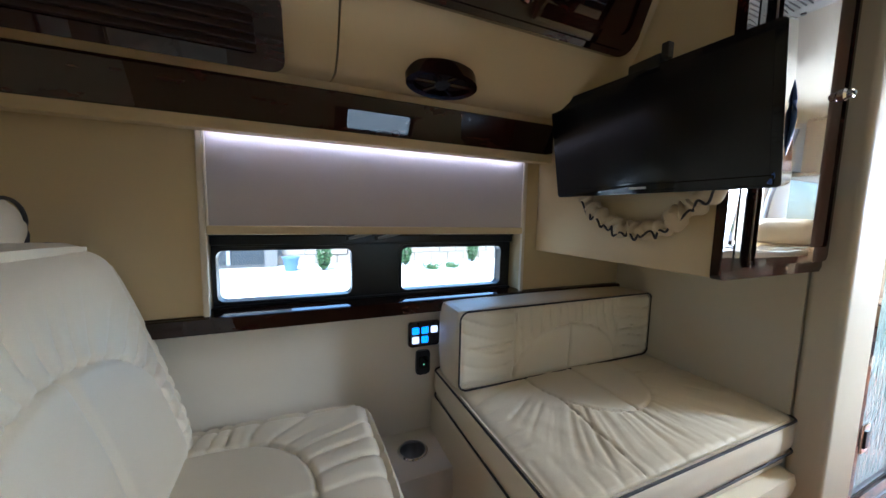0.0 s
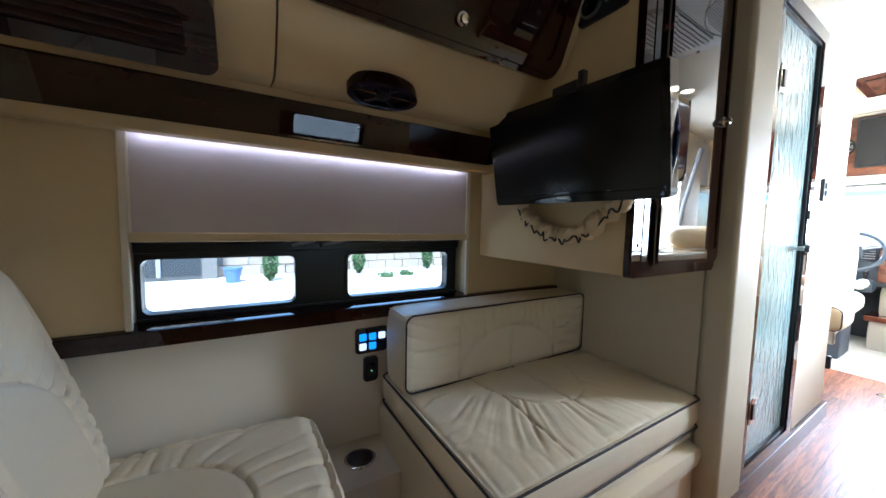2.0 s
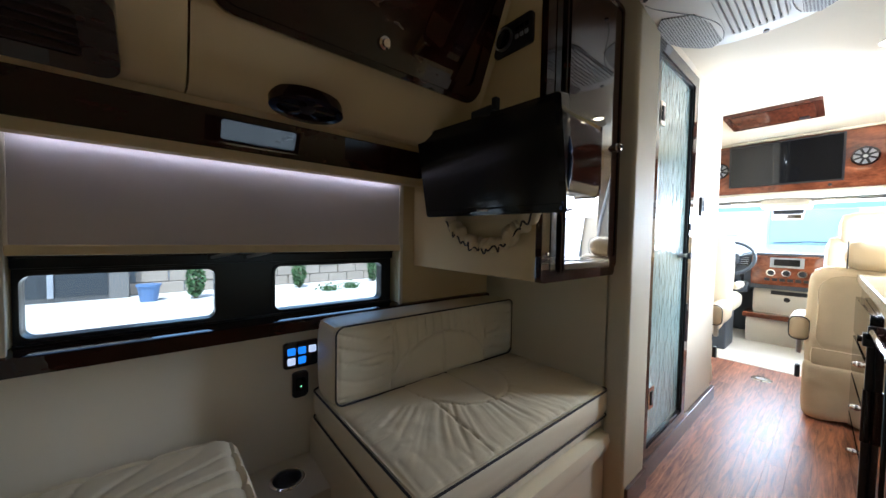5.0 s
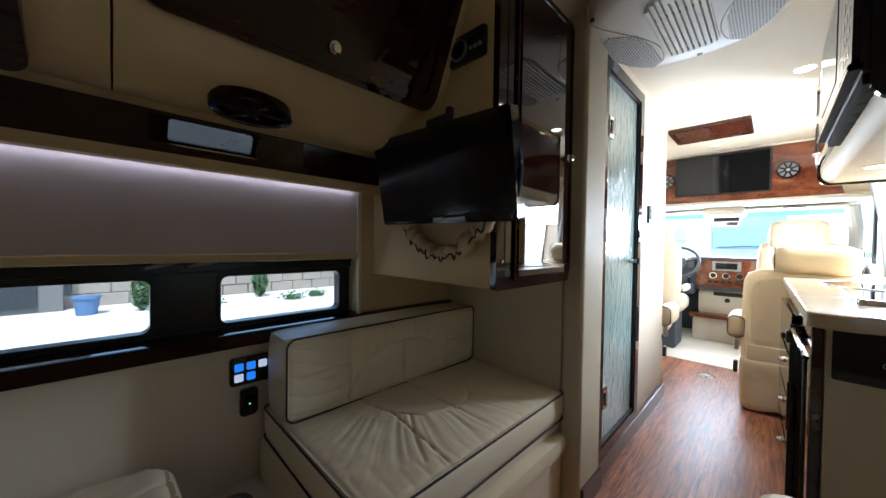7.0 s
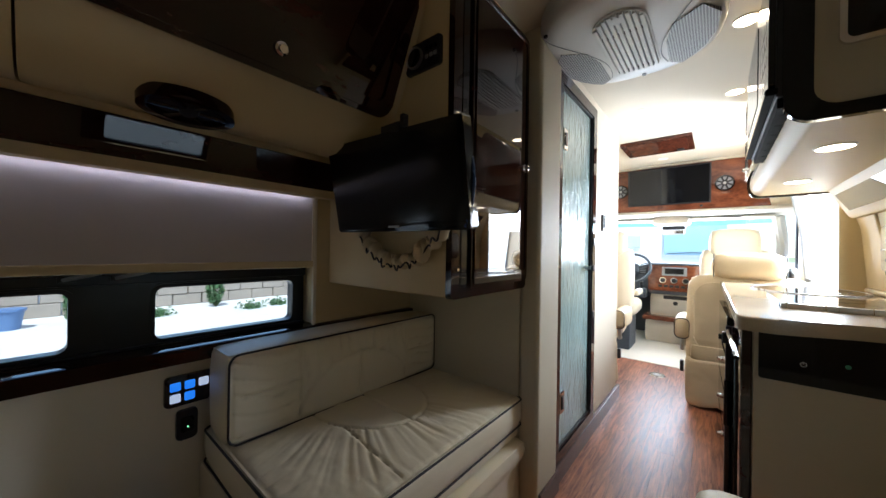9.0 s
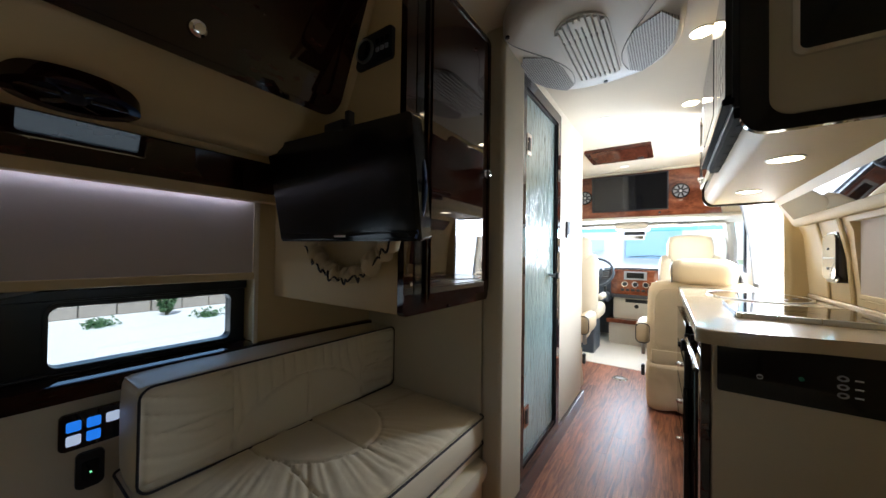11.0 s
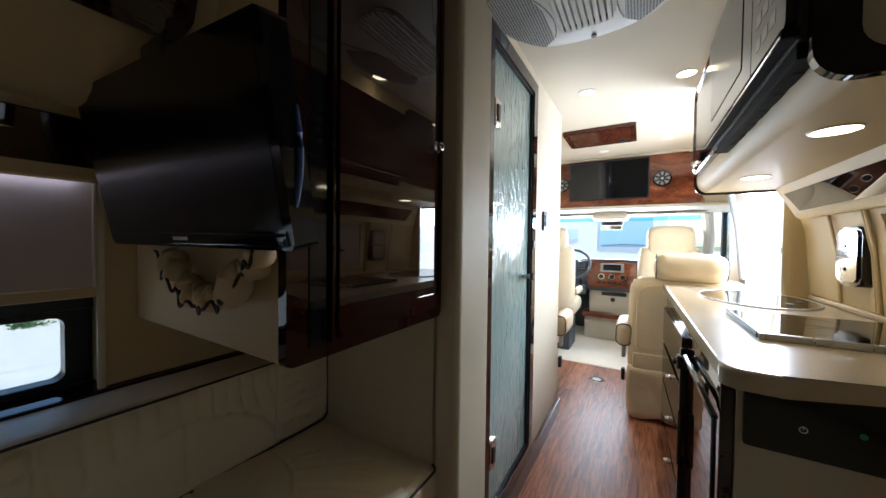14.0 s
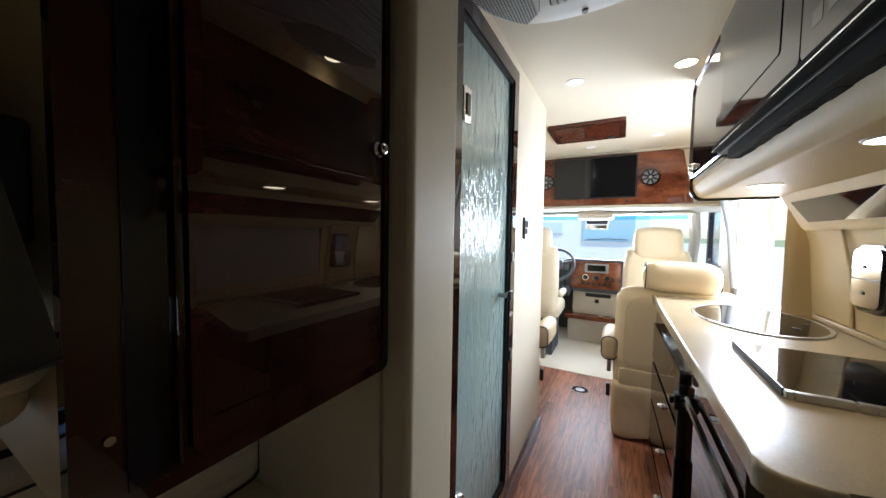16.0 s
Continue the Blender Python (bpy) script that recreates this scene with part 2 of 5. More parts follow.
def finish(name, bm, material, parent=None, label="", smooth=None):
    me = bpy.data.meshes.new(name)
    bmesh.ops.recalc_face_normals(bm, faces=bm.faces[:])
    if parent is not None:
        bmesh.ops.translate(bm, vec=-PLACE[parent.name], verts=bm.verts[:])
    bm.to_mesh(me)
    bm.free()
    me.materials.append(material)
    if smooth is not None:
        me.shade_smooth()
        me.set_sharp_from_angle(angle=radians(smooth))
    ob = new(name, me)
    if smooth is not None and len(me.polygons) < 1500:
        wnm = ob.modifiers.new("flat_faces", "WEIGHTED_NORMAL")
        wnm.keep_sharp, wnm.weight = True, 100
    if parent is not None:
        ob.parent = parent
        PLACE[ob.name] = PLACE[parent.name]
    else:
        PLACE[ob.name] = Vector((0, 0, 0))
    return tagged(ob, label)


def part(name, bm, material, parent, label="", smooth=35):
    return finish(name, bm, material, parent, label, smooth)


def setting(name, bm, material, label, category, smooth=35):
    ob = finish(name, bm, material, None, label, smooth)
    return tagged(ob, label, category, "", "structure")


def solid(name, bm, material, label, category, group="", smooth=35):
    """A thing that is one plain mesh."""
    ob = finish(name, bm, material, None, label, smooth)
    return tagged(ob, label, category, group)


def box(lo, hi, bevel=0.0, seg=2, bm=None):
    bm = bm or bmesh.new()
    vs = [bm.verts.new((x, y, z)) for x in (lo[0], hi[0]) for y in (lo[1], hi[1]) for z in (lo[2], hi[2])]
    fs = [bm.faces.new([vs[i] for i in q]) for q in ((0, 1, 3, 2), (4, 6, 7, 5), (0, 4, 5, 1), (2, 3, 7, 6), (0, 2, 6, 4), (1, 5, 7, 3))]
    if bevel:
        es = list({e for f in fs for e in f.edges})
        bmesh.ops.bevel(bm, geom=es, offset=bevel, segments=seg, affect="EDGES", profile=0.5)
    return bm


def place(plane, o, u, v):
    return (o, u, v) if plane == "x" else (u, o, v) if plane == "y" else (u, v, o)


def rounded(u0, v0, u1, v1, r, n=5):
    pts = []
    for cu, cv, a0 in ((u1 - r, v1 - r, 0), (u0 + r, v1 - r, 90), (u0 + r, v0 + r, 180), (u1 - r, v0 + r, 270)):
        for i in range(n + 1):
            a = radians(a0 + 90 * i / n)
            pts.append((cu + r * math.cos(a), cv + r * math.sin(a)))
    return pts


def ellipse(u, v, a, b, n=32):
    return [(u + a * math.cos(2 * math.pi * i / n), v + b * math.sin(2 * math.pi * i / n)) for i in range(n)]


def slab(pts, plane, o0, o1, bevel=0.0, bm=None, seg=2):
    """A flat outline in a plane, made thick from o0 to o1; the rim of the o1 side may be rounded."""
    bm = bm or bmesh.new()
    a = [bm.verts.new(place(plane, o0, u, v)) for u, v in pts]
    b = [bm.verts.new(place(plane, o1, u, v)) for u, v in pts]
    n = len(pts)
    bm.faces.new(a)
    top = bm.faces.new(b)
    for i in range(n):
        bm.faces.new((a[i], a[(i + 1) % n], b[(i + 1) % n], b[i]))
    if bevel:
        bmesh.ops.bevel(bm, geom=list(top.edges), offset=bevel, segments=seg, affect="EDGES", profile=0.5)
    return bm


def ring(outer, inner, plane, o0, o1, bm=None):
    """A frame: two outlines with the same number of points."""
    bm = bm or bmesh.new()
    n = len(outer)
    rows = [[bm.verts.new(place(plane, o, u, v)) for u, v in pts] for pts, o in ((outer, o0), (outer, o1), (inner, o1), (inner, o0))]
    for k in range(4):
        p, q = rows[k], rows[(k + 1) % 4]
        for i in range(n):
            bm.faces.new((p[i], p[(i + 1) % n], q[(i + 1) % n], q[i]))
    return bm


def prism(profile, axis, a, b, bm=None):
    """A closed (u, v) profile pushed along an axis from a to b."""
    return slab(profile, axis, a, b, 0, bm)


def tube(points, r, n=8, closed=False, bm=None):
    bm = bm or bmesh.new()
    pts = [Vector(p) for p in points]
    count, rows = len(pts), []
    for i, p in enumerate(pts):
        before = pts[i - 1] if i or closed else p
        after = pts[(i + 1) % count] if i < count - 1 or closed else p
        d = (after - before).normalized()
        side = d.cross(Vector((0, 0, 1)))
        if side.length < 0.05:
            side = d.cross(Vector((0, 1, 0)))
        side.normalize()
        up = side.cross(d)
        rad = r[i] if isinstance(r, (list, tuple)) else r
        rows.append([bm.verts.new(p + rad * (math.cos(2 * math.pi * k / n) * side + math.sin(2 * math.pi * k / n) * up)) for k in range(n)])
    for i in range(count if closed else count - 1):
        p, q = rows[i], rows[(i + 1) % count]
        for k in range(n):
            bm.faces.new((p[k], p[(k + 1) % n], q[(k + 1) % n], q[k]))
    if not closed:
        bm.faces.new(rows[0])
        bm.faces.new(rows[-1])
    return bm


def disc(c, axis, r, h, n=28, bevel=0.0, bm=None):
    i = "xyz".index(axis)
    u, v = [c[k] for k in range(3) if k != i]
    return slab(ellipse(u, v, r, r, n), axis, c[i], c[i] + h, bevel, bm)


def spin(profile, c, axis="z", n=32, bm=None):
    """A turned shape: (radius, height) points about an axis through c."""
    bm = bm or bmesh.new()
    rows = []
    for k in range(n):
        a = 2 * math.pi * k / n
        row = []
        for r, h in profile:
            p = (r * math.cos(a), r * math.sin(a), h)
            p = p if axis == "z" else (h, p[0], p[1]) if axis == "x" else (p[0], h, p[1])
            row.append(bm.verts.new(Vector(c) + Vector(p)))
        rows.append(row)
    for k in range(n):
        p, q = rows[k], rows[(k + 1) % n]
        for i in range(len(profile) - 1):
            bm.faces.new((p[i], p[i + 1], q[i + 1], q[i]))
    bmesh.ops.remove_doubles(bm, verts=bm.verts[:], dist=1e-5)
    return bm


def pad(lo, hi, r, res=0.02, swell=0.0, shape=None, turn=None):
    """A soft rounded block: a fine grid over a rounded box, swollen in its middle and shaped by shape(u, v, w, normal) in metres."""
    lo, hi = Vector(lo), Vector(hi)
    size, mid = hi - lo, (lo + hi) / 2
    cnt = [max(2, int(s / res)) for s in size]
    bm = bmesh.new()
    for ax in range(3):
        b, c = (ax + 1) % 3, (ax + 2) % 3
        for sgn in (-1, 1):
            grid = []
            for i in range(cnt[b] + 1):
                row = []
                for j in range(cnt[c] + 1):
                    p = Vector((0, 0, 0))
                    p[ax] = sgn * size[ax] / 2
                    p[b] = (i / cnt[b] - 0.5) * size[b]
                    p[c] = (j / cnt[c] - 0.5) * size[c]
                    row.append(bm.verts.new(p))
                grid.append(row)
            for i in range(cnt[b]):
                for j in range(cnt[c]):
                    bm.faces.new((grid[i][j], grid[i + 1][j], grid[i + 1][j + 1], grid[i][j + 1]))
    bmesh.ops.remove_doubles(bm, verts=bm.verts[:], dist=1e-5)
    for v in bm.verts:
        p = v.co.copy()
        core = Vector([max(-size[k] / 2 + r, min(size[k] / 2 - r, p[k])) for k in range(3)])
        out = p - core
        nrm = out.normalized() if out.length > 1e-7 else Vector((0, 0, 1))
        q = core + nrm * r
        if swell:
            f = 1.0
            for k in range(3):
                if abs(nrm[k]) < 0.7:
                    f *= max(0.0, 1 - (2 * q[k] / size[k]) ** 2) ** 0.6
            q += nrm * swell * f
        if shape:
            q += nrm * shape(q.x, q.y, q.z, nrm)
        v.co = (turn @ q if turn else q) + mid
    return bm


def groove(u, v, line, width, depth):
    """Depth of a stitched seam that runs along a line of (u, v) points."""
    best = 9.0
    for (a, b), (c, d) in zip(line, line[1:]):
        ex, ey = c - a, d - b
        k = max(0, min(1, ((u - a) * ex + (v - b) * ey) / (ex * ex + ey * ey + 1e-12)))
        best = min(best, math.hypot(u - a - k * ex, v - b - k * ey))
    return -depth * math.exp(-(best / width) ** 2)


def arc(cu, cv, a, b, d0, d1, n=14):
    return [(cu + a * math.cos(radians(d0 + (d1 - d0) * i / n)), cv + b * math.sin(radians(d0 + (d1 - d0) * i / n))) for i in range(n + 1)]


def pleat(phase, amount, power=3.0):
    """Sharp folds of gathered leather."""
    return -amount * (1 - abs(math.sin(phase))) ** power


def crease(x, y, z, amount):
    return amount * (noise.noise(Vector((x, y, z))) + 0.5 * noise.noise(Vector((2.3 * x + 7, 2.3 * y, 2.3 * z))))


def orient(bm, origin, u, v):
    """Lay a shape made in the z plane (u, v, outwards) on a leaning face."""
    u, v = Vector(u).normalized(), Vector(v).normalized()
    w = u.cross(v)
    m = Matrix((u, v, w)).transposed().to_4x4()
    m.translation = Vector(origin)
    bmesh.ops.transform(bm, matrix=m, verts=bm.verts[:])
    return bm


def knob(parent, at, axis, r=0.013, out=0.02, name="lock_knob"):
    """A round chrome push lock."""
    s = 1 if out > 0 else -1
    prof = [(0, 0), (r, 0), (r, 0.25 * out), (r * 0.75, 0.45 * out), (r * 0.72, 0.9 * out), (r * 0.5, out), (0, out)]
    k = part(name, spin(prof, at, axis, 20), CHROME, parent, "chrome push lock")
    c = list(at)
    c["xyz".index(axis)] += out
    part("button", disc(c, axis, r * 0.35, 0.002 * s, 12), BLACK, k, "dark key slot")
    return k


# ---- shell of the van ----
CEIL = 1.965
setting("floor_base", box((-0.95, -0.75, -0.08), (3.97, 1.33, -0.014)), BASEWOOD, "dark wooden subfloor under the planks", "floor")
setting("cab_carpet", box((3.97, -0.75, -0.06), (6.1, 1.33, 0.004), 0.004), CARPET, "cream carpet on the cab floor", "carpet")
setting("ceiling", box((-0.95, -0.75, CEIL), (4.3, 1.33, CEIL + 0.05)), CEILING, "cream padded vinyl ceiling", "ceiling")
setting("wall_left_lower", box((-0.95, 1.25, -0.014), (1.50, 1.33, 0.7005)), PALE, "cream vinyl wall under the window ledge", "wall")
setting("wall_left_upper_rear", box((-0.95, 1.20, 0.7485), (-0.15, 1.33, CEIL), 0.004), VINYL, "tan vinyl wall panel beside the blind", "wall")
setting("wall_left_upper_front", box((0.93, 1.20, 0.7485), (1.50, 1.33, CEIL), 0.004), VINYL, "tan vinyl wall panel between blind and cabinet", "wall")
setting("wall_left_over_window", box((-0.15, 1.235, 1.0), (0.93, 1.33, CEIL)), VINYL, "tan vinyl wall above the window", "wall")
setting("wall_left_sill_base", box((-0.95, 1.288, 0.70), (1.50, 1.33, 0.747)), VINYL, "wall strip behind the window ledge", "wall")
setting("wall_left_front", box((2.94, 1.255, -0.014), (4.05, 1.33, CEIL)), VINYL, "cream vinyl wall behind the shower", "wall")
setting("wall_left_shower", box((1.50, 1.255, -0.014), (2.94, 1.33, CEIL)), WHITEPL, "white wall inside the shower", "wall")
setting("wall_rear", box((-0.95, -0.75, -0.014), (-0.88, 1.20, CEIL)), VINYL, "plain cream rear wall", "wall")


def right_profile(z0, z1, ins=0.0):
    def y_at(z):
        pts = [(-0.1, -0.66), (0.88, -0.66), (1.2, -0.635), (1.4, -0.575), (1.965, -0.52)]
        for (a, b), (c, d) in zip(pts, pts[1:]):
            if a <= z <= c:
                return b + (d - b) * (z - a) / (c - a)
        return -0.52
    zs = [z0] + [z for z in (0.88, 1.0, 1.1, 1.2, 1.3, 1.4) if z0 < z < z1] + [z1]
    return [(y_at(z), z) for z in zs] + [(-0.75, z1), (-0.75, z0)]


setting("wall_right_rear_under", prism(right_profile(-0.014, 0.755), "x", 0.35, 1.0), VINYL, "cream vinyl wall under the rear window", "wall")
setting("wall_right_rear_over", prism(right_profile(0.945, CEIL), "x", 0.35, 1.0), VINYL, "cream vinyl wall over the rear window", "wall")
setting("wall_right_end", prism(right_profile(-0.014, CEIL), "x", -0.95, 0.35), VINYL, "cream vinyl wall at the rear corner", "wall")
rw = thing("window_3", (0.67, -0.70, 0.755), "plain black-framed window in the rear side wall", "window", "", "structure")
part("window_frame", ring(rounded(0.35, 0.755, 1.0, 0.945, 0.004, 6), rounded(0.45, 0.773, 0.97, 0.927, 0.022, 6), "y", -0.72, -0.69), RUBBER, rw)
rwp = part("pane", box((0.44, -0.707, 0.765), (0.98, -0.703, 0.935)), PANE, rw)
rwp.visible_shadow = False
setting("wall_right_rear", prism(right_profile(-0.014, CEIL), "x", 1.0, 1.62), VINYL, "cream vinyl wall beside the seat", "wall")
setting("wall_right_kitchen", prism(right_profile(-0.014, CEIL), "x", 2.30, 2.90), VINYL, "cream vinyl wall above the worktop", "wall")
setting("wall_right_under_window", prism(right_profile(-0.014, 0.93), "x", 1.62, 2.30), VINYL, "cream vinyl wall under the kitchen window", "wall")
setting("wall_right_over_window", prism(right_profile(1.235, CEIL), "x", 1.62, 2.30), VINYL, "cream vinyl wall over the kitchen window", "wall")
setting("pillar_right", prism([(2.90, -0.75), (2.90, -0.60), (2.92, -0.565), (2.95, -0.60), (2.965, -0.75)], "z", -0.014, CEIL), VINYL, "padded cream pillar at the sliding door", "pillar")
setting("wall_right_over_door", box((2.965, -0.75, 1.78), (3.62, -0.52, CEIL)), VINYL, "cream trim above the sliding door", "wall")
setting("wall_right_door_step", box((2.965, -0.75, -0.014), (3.62, -0.69, 0.10)), BLACK, "dark sill of the sliding door", "sill")
setting("wall_right_front_post", box((3.63, -0.75, -0.014), (4.05, -0.565, CEIL), 0.02), PALE, "pale trim behind the cab door", "wall")
setting("door_seal", tube([(3.58, -0.575, 0.1), (3.58, -0.555, 0.9), (3.62, -0.53, 1.25), (3.66, -0.49, 1.5), (3.70, -0.44, 1.78)], 0.02, 10), GREYPL, "grey rubber seal of the sliding door", "seal")

# ---- cab shell ----
for side, y0, y1 in (("left", 1.25, 1.33), ("right", -0.75, -0.66)):
    setting("cab_door_" + side, box((4.05, y0, -0.05), (5.5, y1, 0.93), 0.01), DASHPALE, "pale inner door panel of the cab", "door")
    setting("cab_roof_side_" + side, box((4.05, y0, 1.52), (5.1, y1, CEIL), 0.01), PALE, "pale trim over the cab door", "trim")
    setting("cab_rear_post_" + side, box((4.05, y0, 0.93), (4.15, y1, 1.52), 0.01), PALE, "pale post behind the cab door", "pillar")
    yy = 1.22 if side == "left" else -0.63
    setting("a_pillar_" + side, tube([(5.55, yy, 0.85), (5.25, yy + (0.02 if side == "right" else -0.02), 1.2), (4.95, yy + (0.09 if side == "right" else -0.09), 1.48)], 0.05, 10), DASHPALE, "pale windscreen pillar", "pillar")
    pane = setting("cab_window_" + side, box((4.15, (y0 + y1) / 2 - 0.003, 0.93), (5.2, (y0 + y1) / 2 + 0.003, 1.52)), CLEAR, "clear side window of the cab", "window")
    pane.visible_shadow = False
    fr = ring(rounded(4.16, 0.93, 5.12, 1.52, 0.03), rounded(4.22, 0.97, 5.05, 1.47, 0.06), "y", (y0 + y1) / 2 - 0.02, (y0 + y1) / 2 + 0.02)
    part("window_frame", fr, BLACK, pane, "black rubber frame")
setting("cab_ceiling", box((4.24, -0.75, 1.46), (5.02, 1.33, 1.50), 0.01), DASHPALE, "pale headliner of the cab", "ceiling")
setting("cab_roof", box((4.3, -0.75, CEIL), (5.1, 1.33, CEIL + 0.05)), CEILING, "cream roof lining over the cab", "ceiling")
setting("cab_front_wall", box((5.45, -0.75, -0.05), (5.52, 1.33, 0.88)), DASH, "dark bulkhead in front of the dashboard", "wall")
ws_pts = [(4.97, -0.60, 1.455), (4.97, 1.20, 1.455), (5.53, 1.25, 0.87), (5.53, -0.66, 0.87)]
top_l, top_r, bot_r, bot_l = [Vector(p) for p in ws_pts]
windscreen = thing("windscreen", (5.25, 0.3, 0.87), "clear windscreen with a blue-green tint band along its top", "window", "", "structure")
for nm, f0, f1, mt in (("pane", 0.10, 1.0, CLEAR), ("tint_band", 0.0, 0.10, SUNBAND)):
    b = bmesh.new()
    n_cols = 12
    cols = []
    for i in range(n_cols + 1):
        a = i / n_cols
        bow = 0.12 * (1 - (2 * a - 1) ** 2)
        cols.append([b.verts.new(top_l.lerp(top_r, a).lerp(bot_l.lerp(bot_r, a), f) + Vector((bow, 0, 0))) for f in (f0, f1)])
    for p, q in zip(cols, cols[1:]):
        b.faces.new((p[0], q[0], q[1], p[1]))
    g = part(nm, b, mt, windscreen)
    g.visible_shadow = False

# ---- shower room ----
# partition and column are pale vinyl; the greyer tone stands for shade
setting("wall_bulkhead", box((1.4825, 0.5605, -0.014), (1.53, 1.25, CEIL)), SHADEWALL, "pale vinyl partition beside the bench, toned for shade", "wall")
setting("wall_shower_column", slab(rounded(1.4825, 0.475, 1.70, 0.56, 0.018), "z", -0.014, CEIL), SHADEWALL, "pale rounded column beside the shower door", "pillar")
setting("wall_shower_front", box((2.295, 0.50, -0.014), (2.94, 0.54, CEIL), 0.006), PALE, "cream wall panel beside the shower door", "wall")
setting("wall_shower_end", box((2.90, 0.54, -0.014), (2.94, 1.255, CEIL)), PALE, "cream end wall of the shower", "wall")
setting("wall_over_shower_door", box((1.70, 0.50, 1.90), (2.295, 0.54, CEIL)), PALE, "cream wall strip over the shower door", "wall")
setting("baseboard_shower", box((1.70, 0.478, -0.012), (2.955, 0.50, 0.085), 0.004), BASEWOOD, "dark wooden baseboard under the shower door", "baseboard")
setting("baseboard_column", box((1.50, 0.462, -0.012), (1.699, 0.475, 0.085), 0.003), BASEWOOD, "dark wooden baseboard of the column", "baseboard")
setting("shower_inside_wall", box((1.53, 1.20, 0.0), (2.90, 1.254, CEIL)), WHITEPL, "white shower lining", "wall")
setting("shower_pan", box((1.70, 0.54, -0.012), (2.90, 1.20, 0.09)), WHITEPL, "white shower tray", "floor")
shower = thing("shower_door", (1.99, 0.49, 0.085), "tall rain-glass shower door in a dark wooden frame", "door")
DX0, DX1, DZ0, DZ1 = 1.695, 2.292, 0.087, 1.895
part("door_frame", ring(rounded(DX0, DZ0, DX1, DZ1, 0.004, 2), rounded(DX0 + 0.045, DZ0 + 0.05, DX1 - 0.055, DZ1 - 0.055, 0.004, 2), "y", 0.482, 0.53), WOOD, shower, "dark glossy wooden frame")
part("inner_trim", ring(rounded(DX0 + 0.045, DZ0 + 0.05, DX1 - 0.055, DZ1 - 0.055, 0.004, 2), rounded(DX0 + 0.056, DZ0 + 0.062, DX1 - 0.066, DZ1 - 0.066, 0.004, 2), "y", 0.490, 0.52), BLACK, shower, "black glazing seal")
part("glass_pane", box((DX0 + 0.052, 0.502, DZ0 + 0.058), (DX1 - 0.062, 0.508, DZ1 - 0.062)), RAIN, shower, "pale teal rain glass")
for z in (1.585, 0.36):
    h = part("hinge", box((DX0 + 0.05, 0.478, z - 0.05), (DX0 + 0.10, 0.500, z + 0.05), 0.004), CHROME, shower, "chrome glass hinge")
    part("hinge_plate", box((DX0 + 0.06, 0.474, z - 0.03), (DX0 + 0.085, 0.479, z + 0.03), 0.002), BLACK, h)
hd = part("handle", tube([(2.15, 0.50, 0.975), (2.15, 0.455, 0.975)], 0.009, 12), STEEL, shower, "steel knob handle")
part("handle_cap", spin([(0, 0), (0.017, 0), (0.017, -0.014), (0, -0.014)], (2.15, 0.462, 0.975), "y", 18), BLACK, hd)
part("handle_bar", box((2.13, 0.470, 0.966), (2.24, 0.480, 0.984), 0.004), STEEL, shower, "steel latch bar")
for z in (1.12, 0.70):
    part("catch", box((2.238, 0.476, z - 0.02), (2.258, 0.49, z + 0.02), 0.003), BLACK, shower)
sw = thing("light_switch", (2.51, 0.50, 1.19), "small black double light switch on the cream wall", "switch")
part("plate", slab(rounded(2.475, 1.195, 2.555, 1.30, 0.008), "y", 0.50, 0.488, 0.002), BLACK, sw)
for z in (1.218, 1.252):
    part("rocker", box((2.50, 0.482, z), (2.53, 0.49, z + 0.028), 0.002), GREYPL, sw)

# ---- window of the left wall ----
win = thing("window_1", (0.38, 1.235, 0.745), "black-framed slider window with two rounded panes and a view of gravel", "window", "", "structure")
for nm, o, i in (("left_frame", (-0.149, 0.748, 0.357, 1.0), (-0.136, 0.766, 0.267, 0.927)), ("right_frame", (0.357, 0.748, 0.929, 1.0), (0.447, 0.766, 0.879, 0.927))):
    f = ring(rounded(*o, 0.004, 6), rounded(*i, 0.022, 6), "y", 1.286, 1.324)
    part("window_frame", f, RUBBER, win, "black aluminium window frame")
    lip = ring(rounded(i[0] - 0.010, i[1] - 0.006, i[2] + 0.012, i[3] + 0.012, 0.03, 6), rounded(*i, 0.022, 6), "y", 1.278, 1.288)
    part("bead", lip, BLACK, win)
    g = part("pane", box((i[0] - 0.01, 1.303, i[1] - 0.01), (i[2] + 0.01, 1.307, i[3] + 0.01)), PANE, win)
    g.visible_shadow = False
part("top_rail", box((-0.148, 1.266, 0.945), (0.928, 1.2855, 0.985), 0.004), RUBBER, win)
part("rail_lip", box((-0.148, 1.258, 0.972), (0.928, 1.2655, 0.980), 0.002), BLACKGLOSS, win, "thin glossy edge of the rail")
part("bottom_rail", box((-0.148, 1.272, 0.7485), (0.928, 1.2855, 0.755), 0.002), RUBBER, win)
for x in (0.275, 0.375):
    l = part("latch", box((x - 0.03, 1.256, 0.957), (x + 0.005, 1.267, 0.975), 0.003), BLACK, win)
    part("latch_lever", tube([(x - 0.02, 1.258, 0.964), (x + 0.03, 1.242, 0.978), (x + 0.05, 1.232, 0.982)], [0.005, 0.007, 0.005], 8), GREYPL, l, "grey latch lever")
setting("window_ledge", prism([(1.180, 0.701), (1.180, 0.744), (1.185, 0.7475), (1.287, 0.748), (1.287, 0.701)], "x", -0.88, 1.485), WOOD, "glossy dark wooden window ledge", "sill")
bl = thing("roller_blind", (0.39, 1.19, 0.99), "half-lowered taupe roller blind in front of the window", "blind")
part("cloth", box((-0.135, 1.188, 1.005), (0.915, 1.191, 1.31)), BLIND, bl)
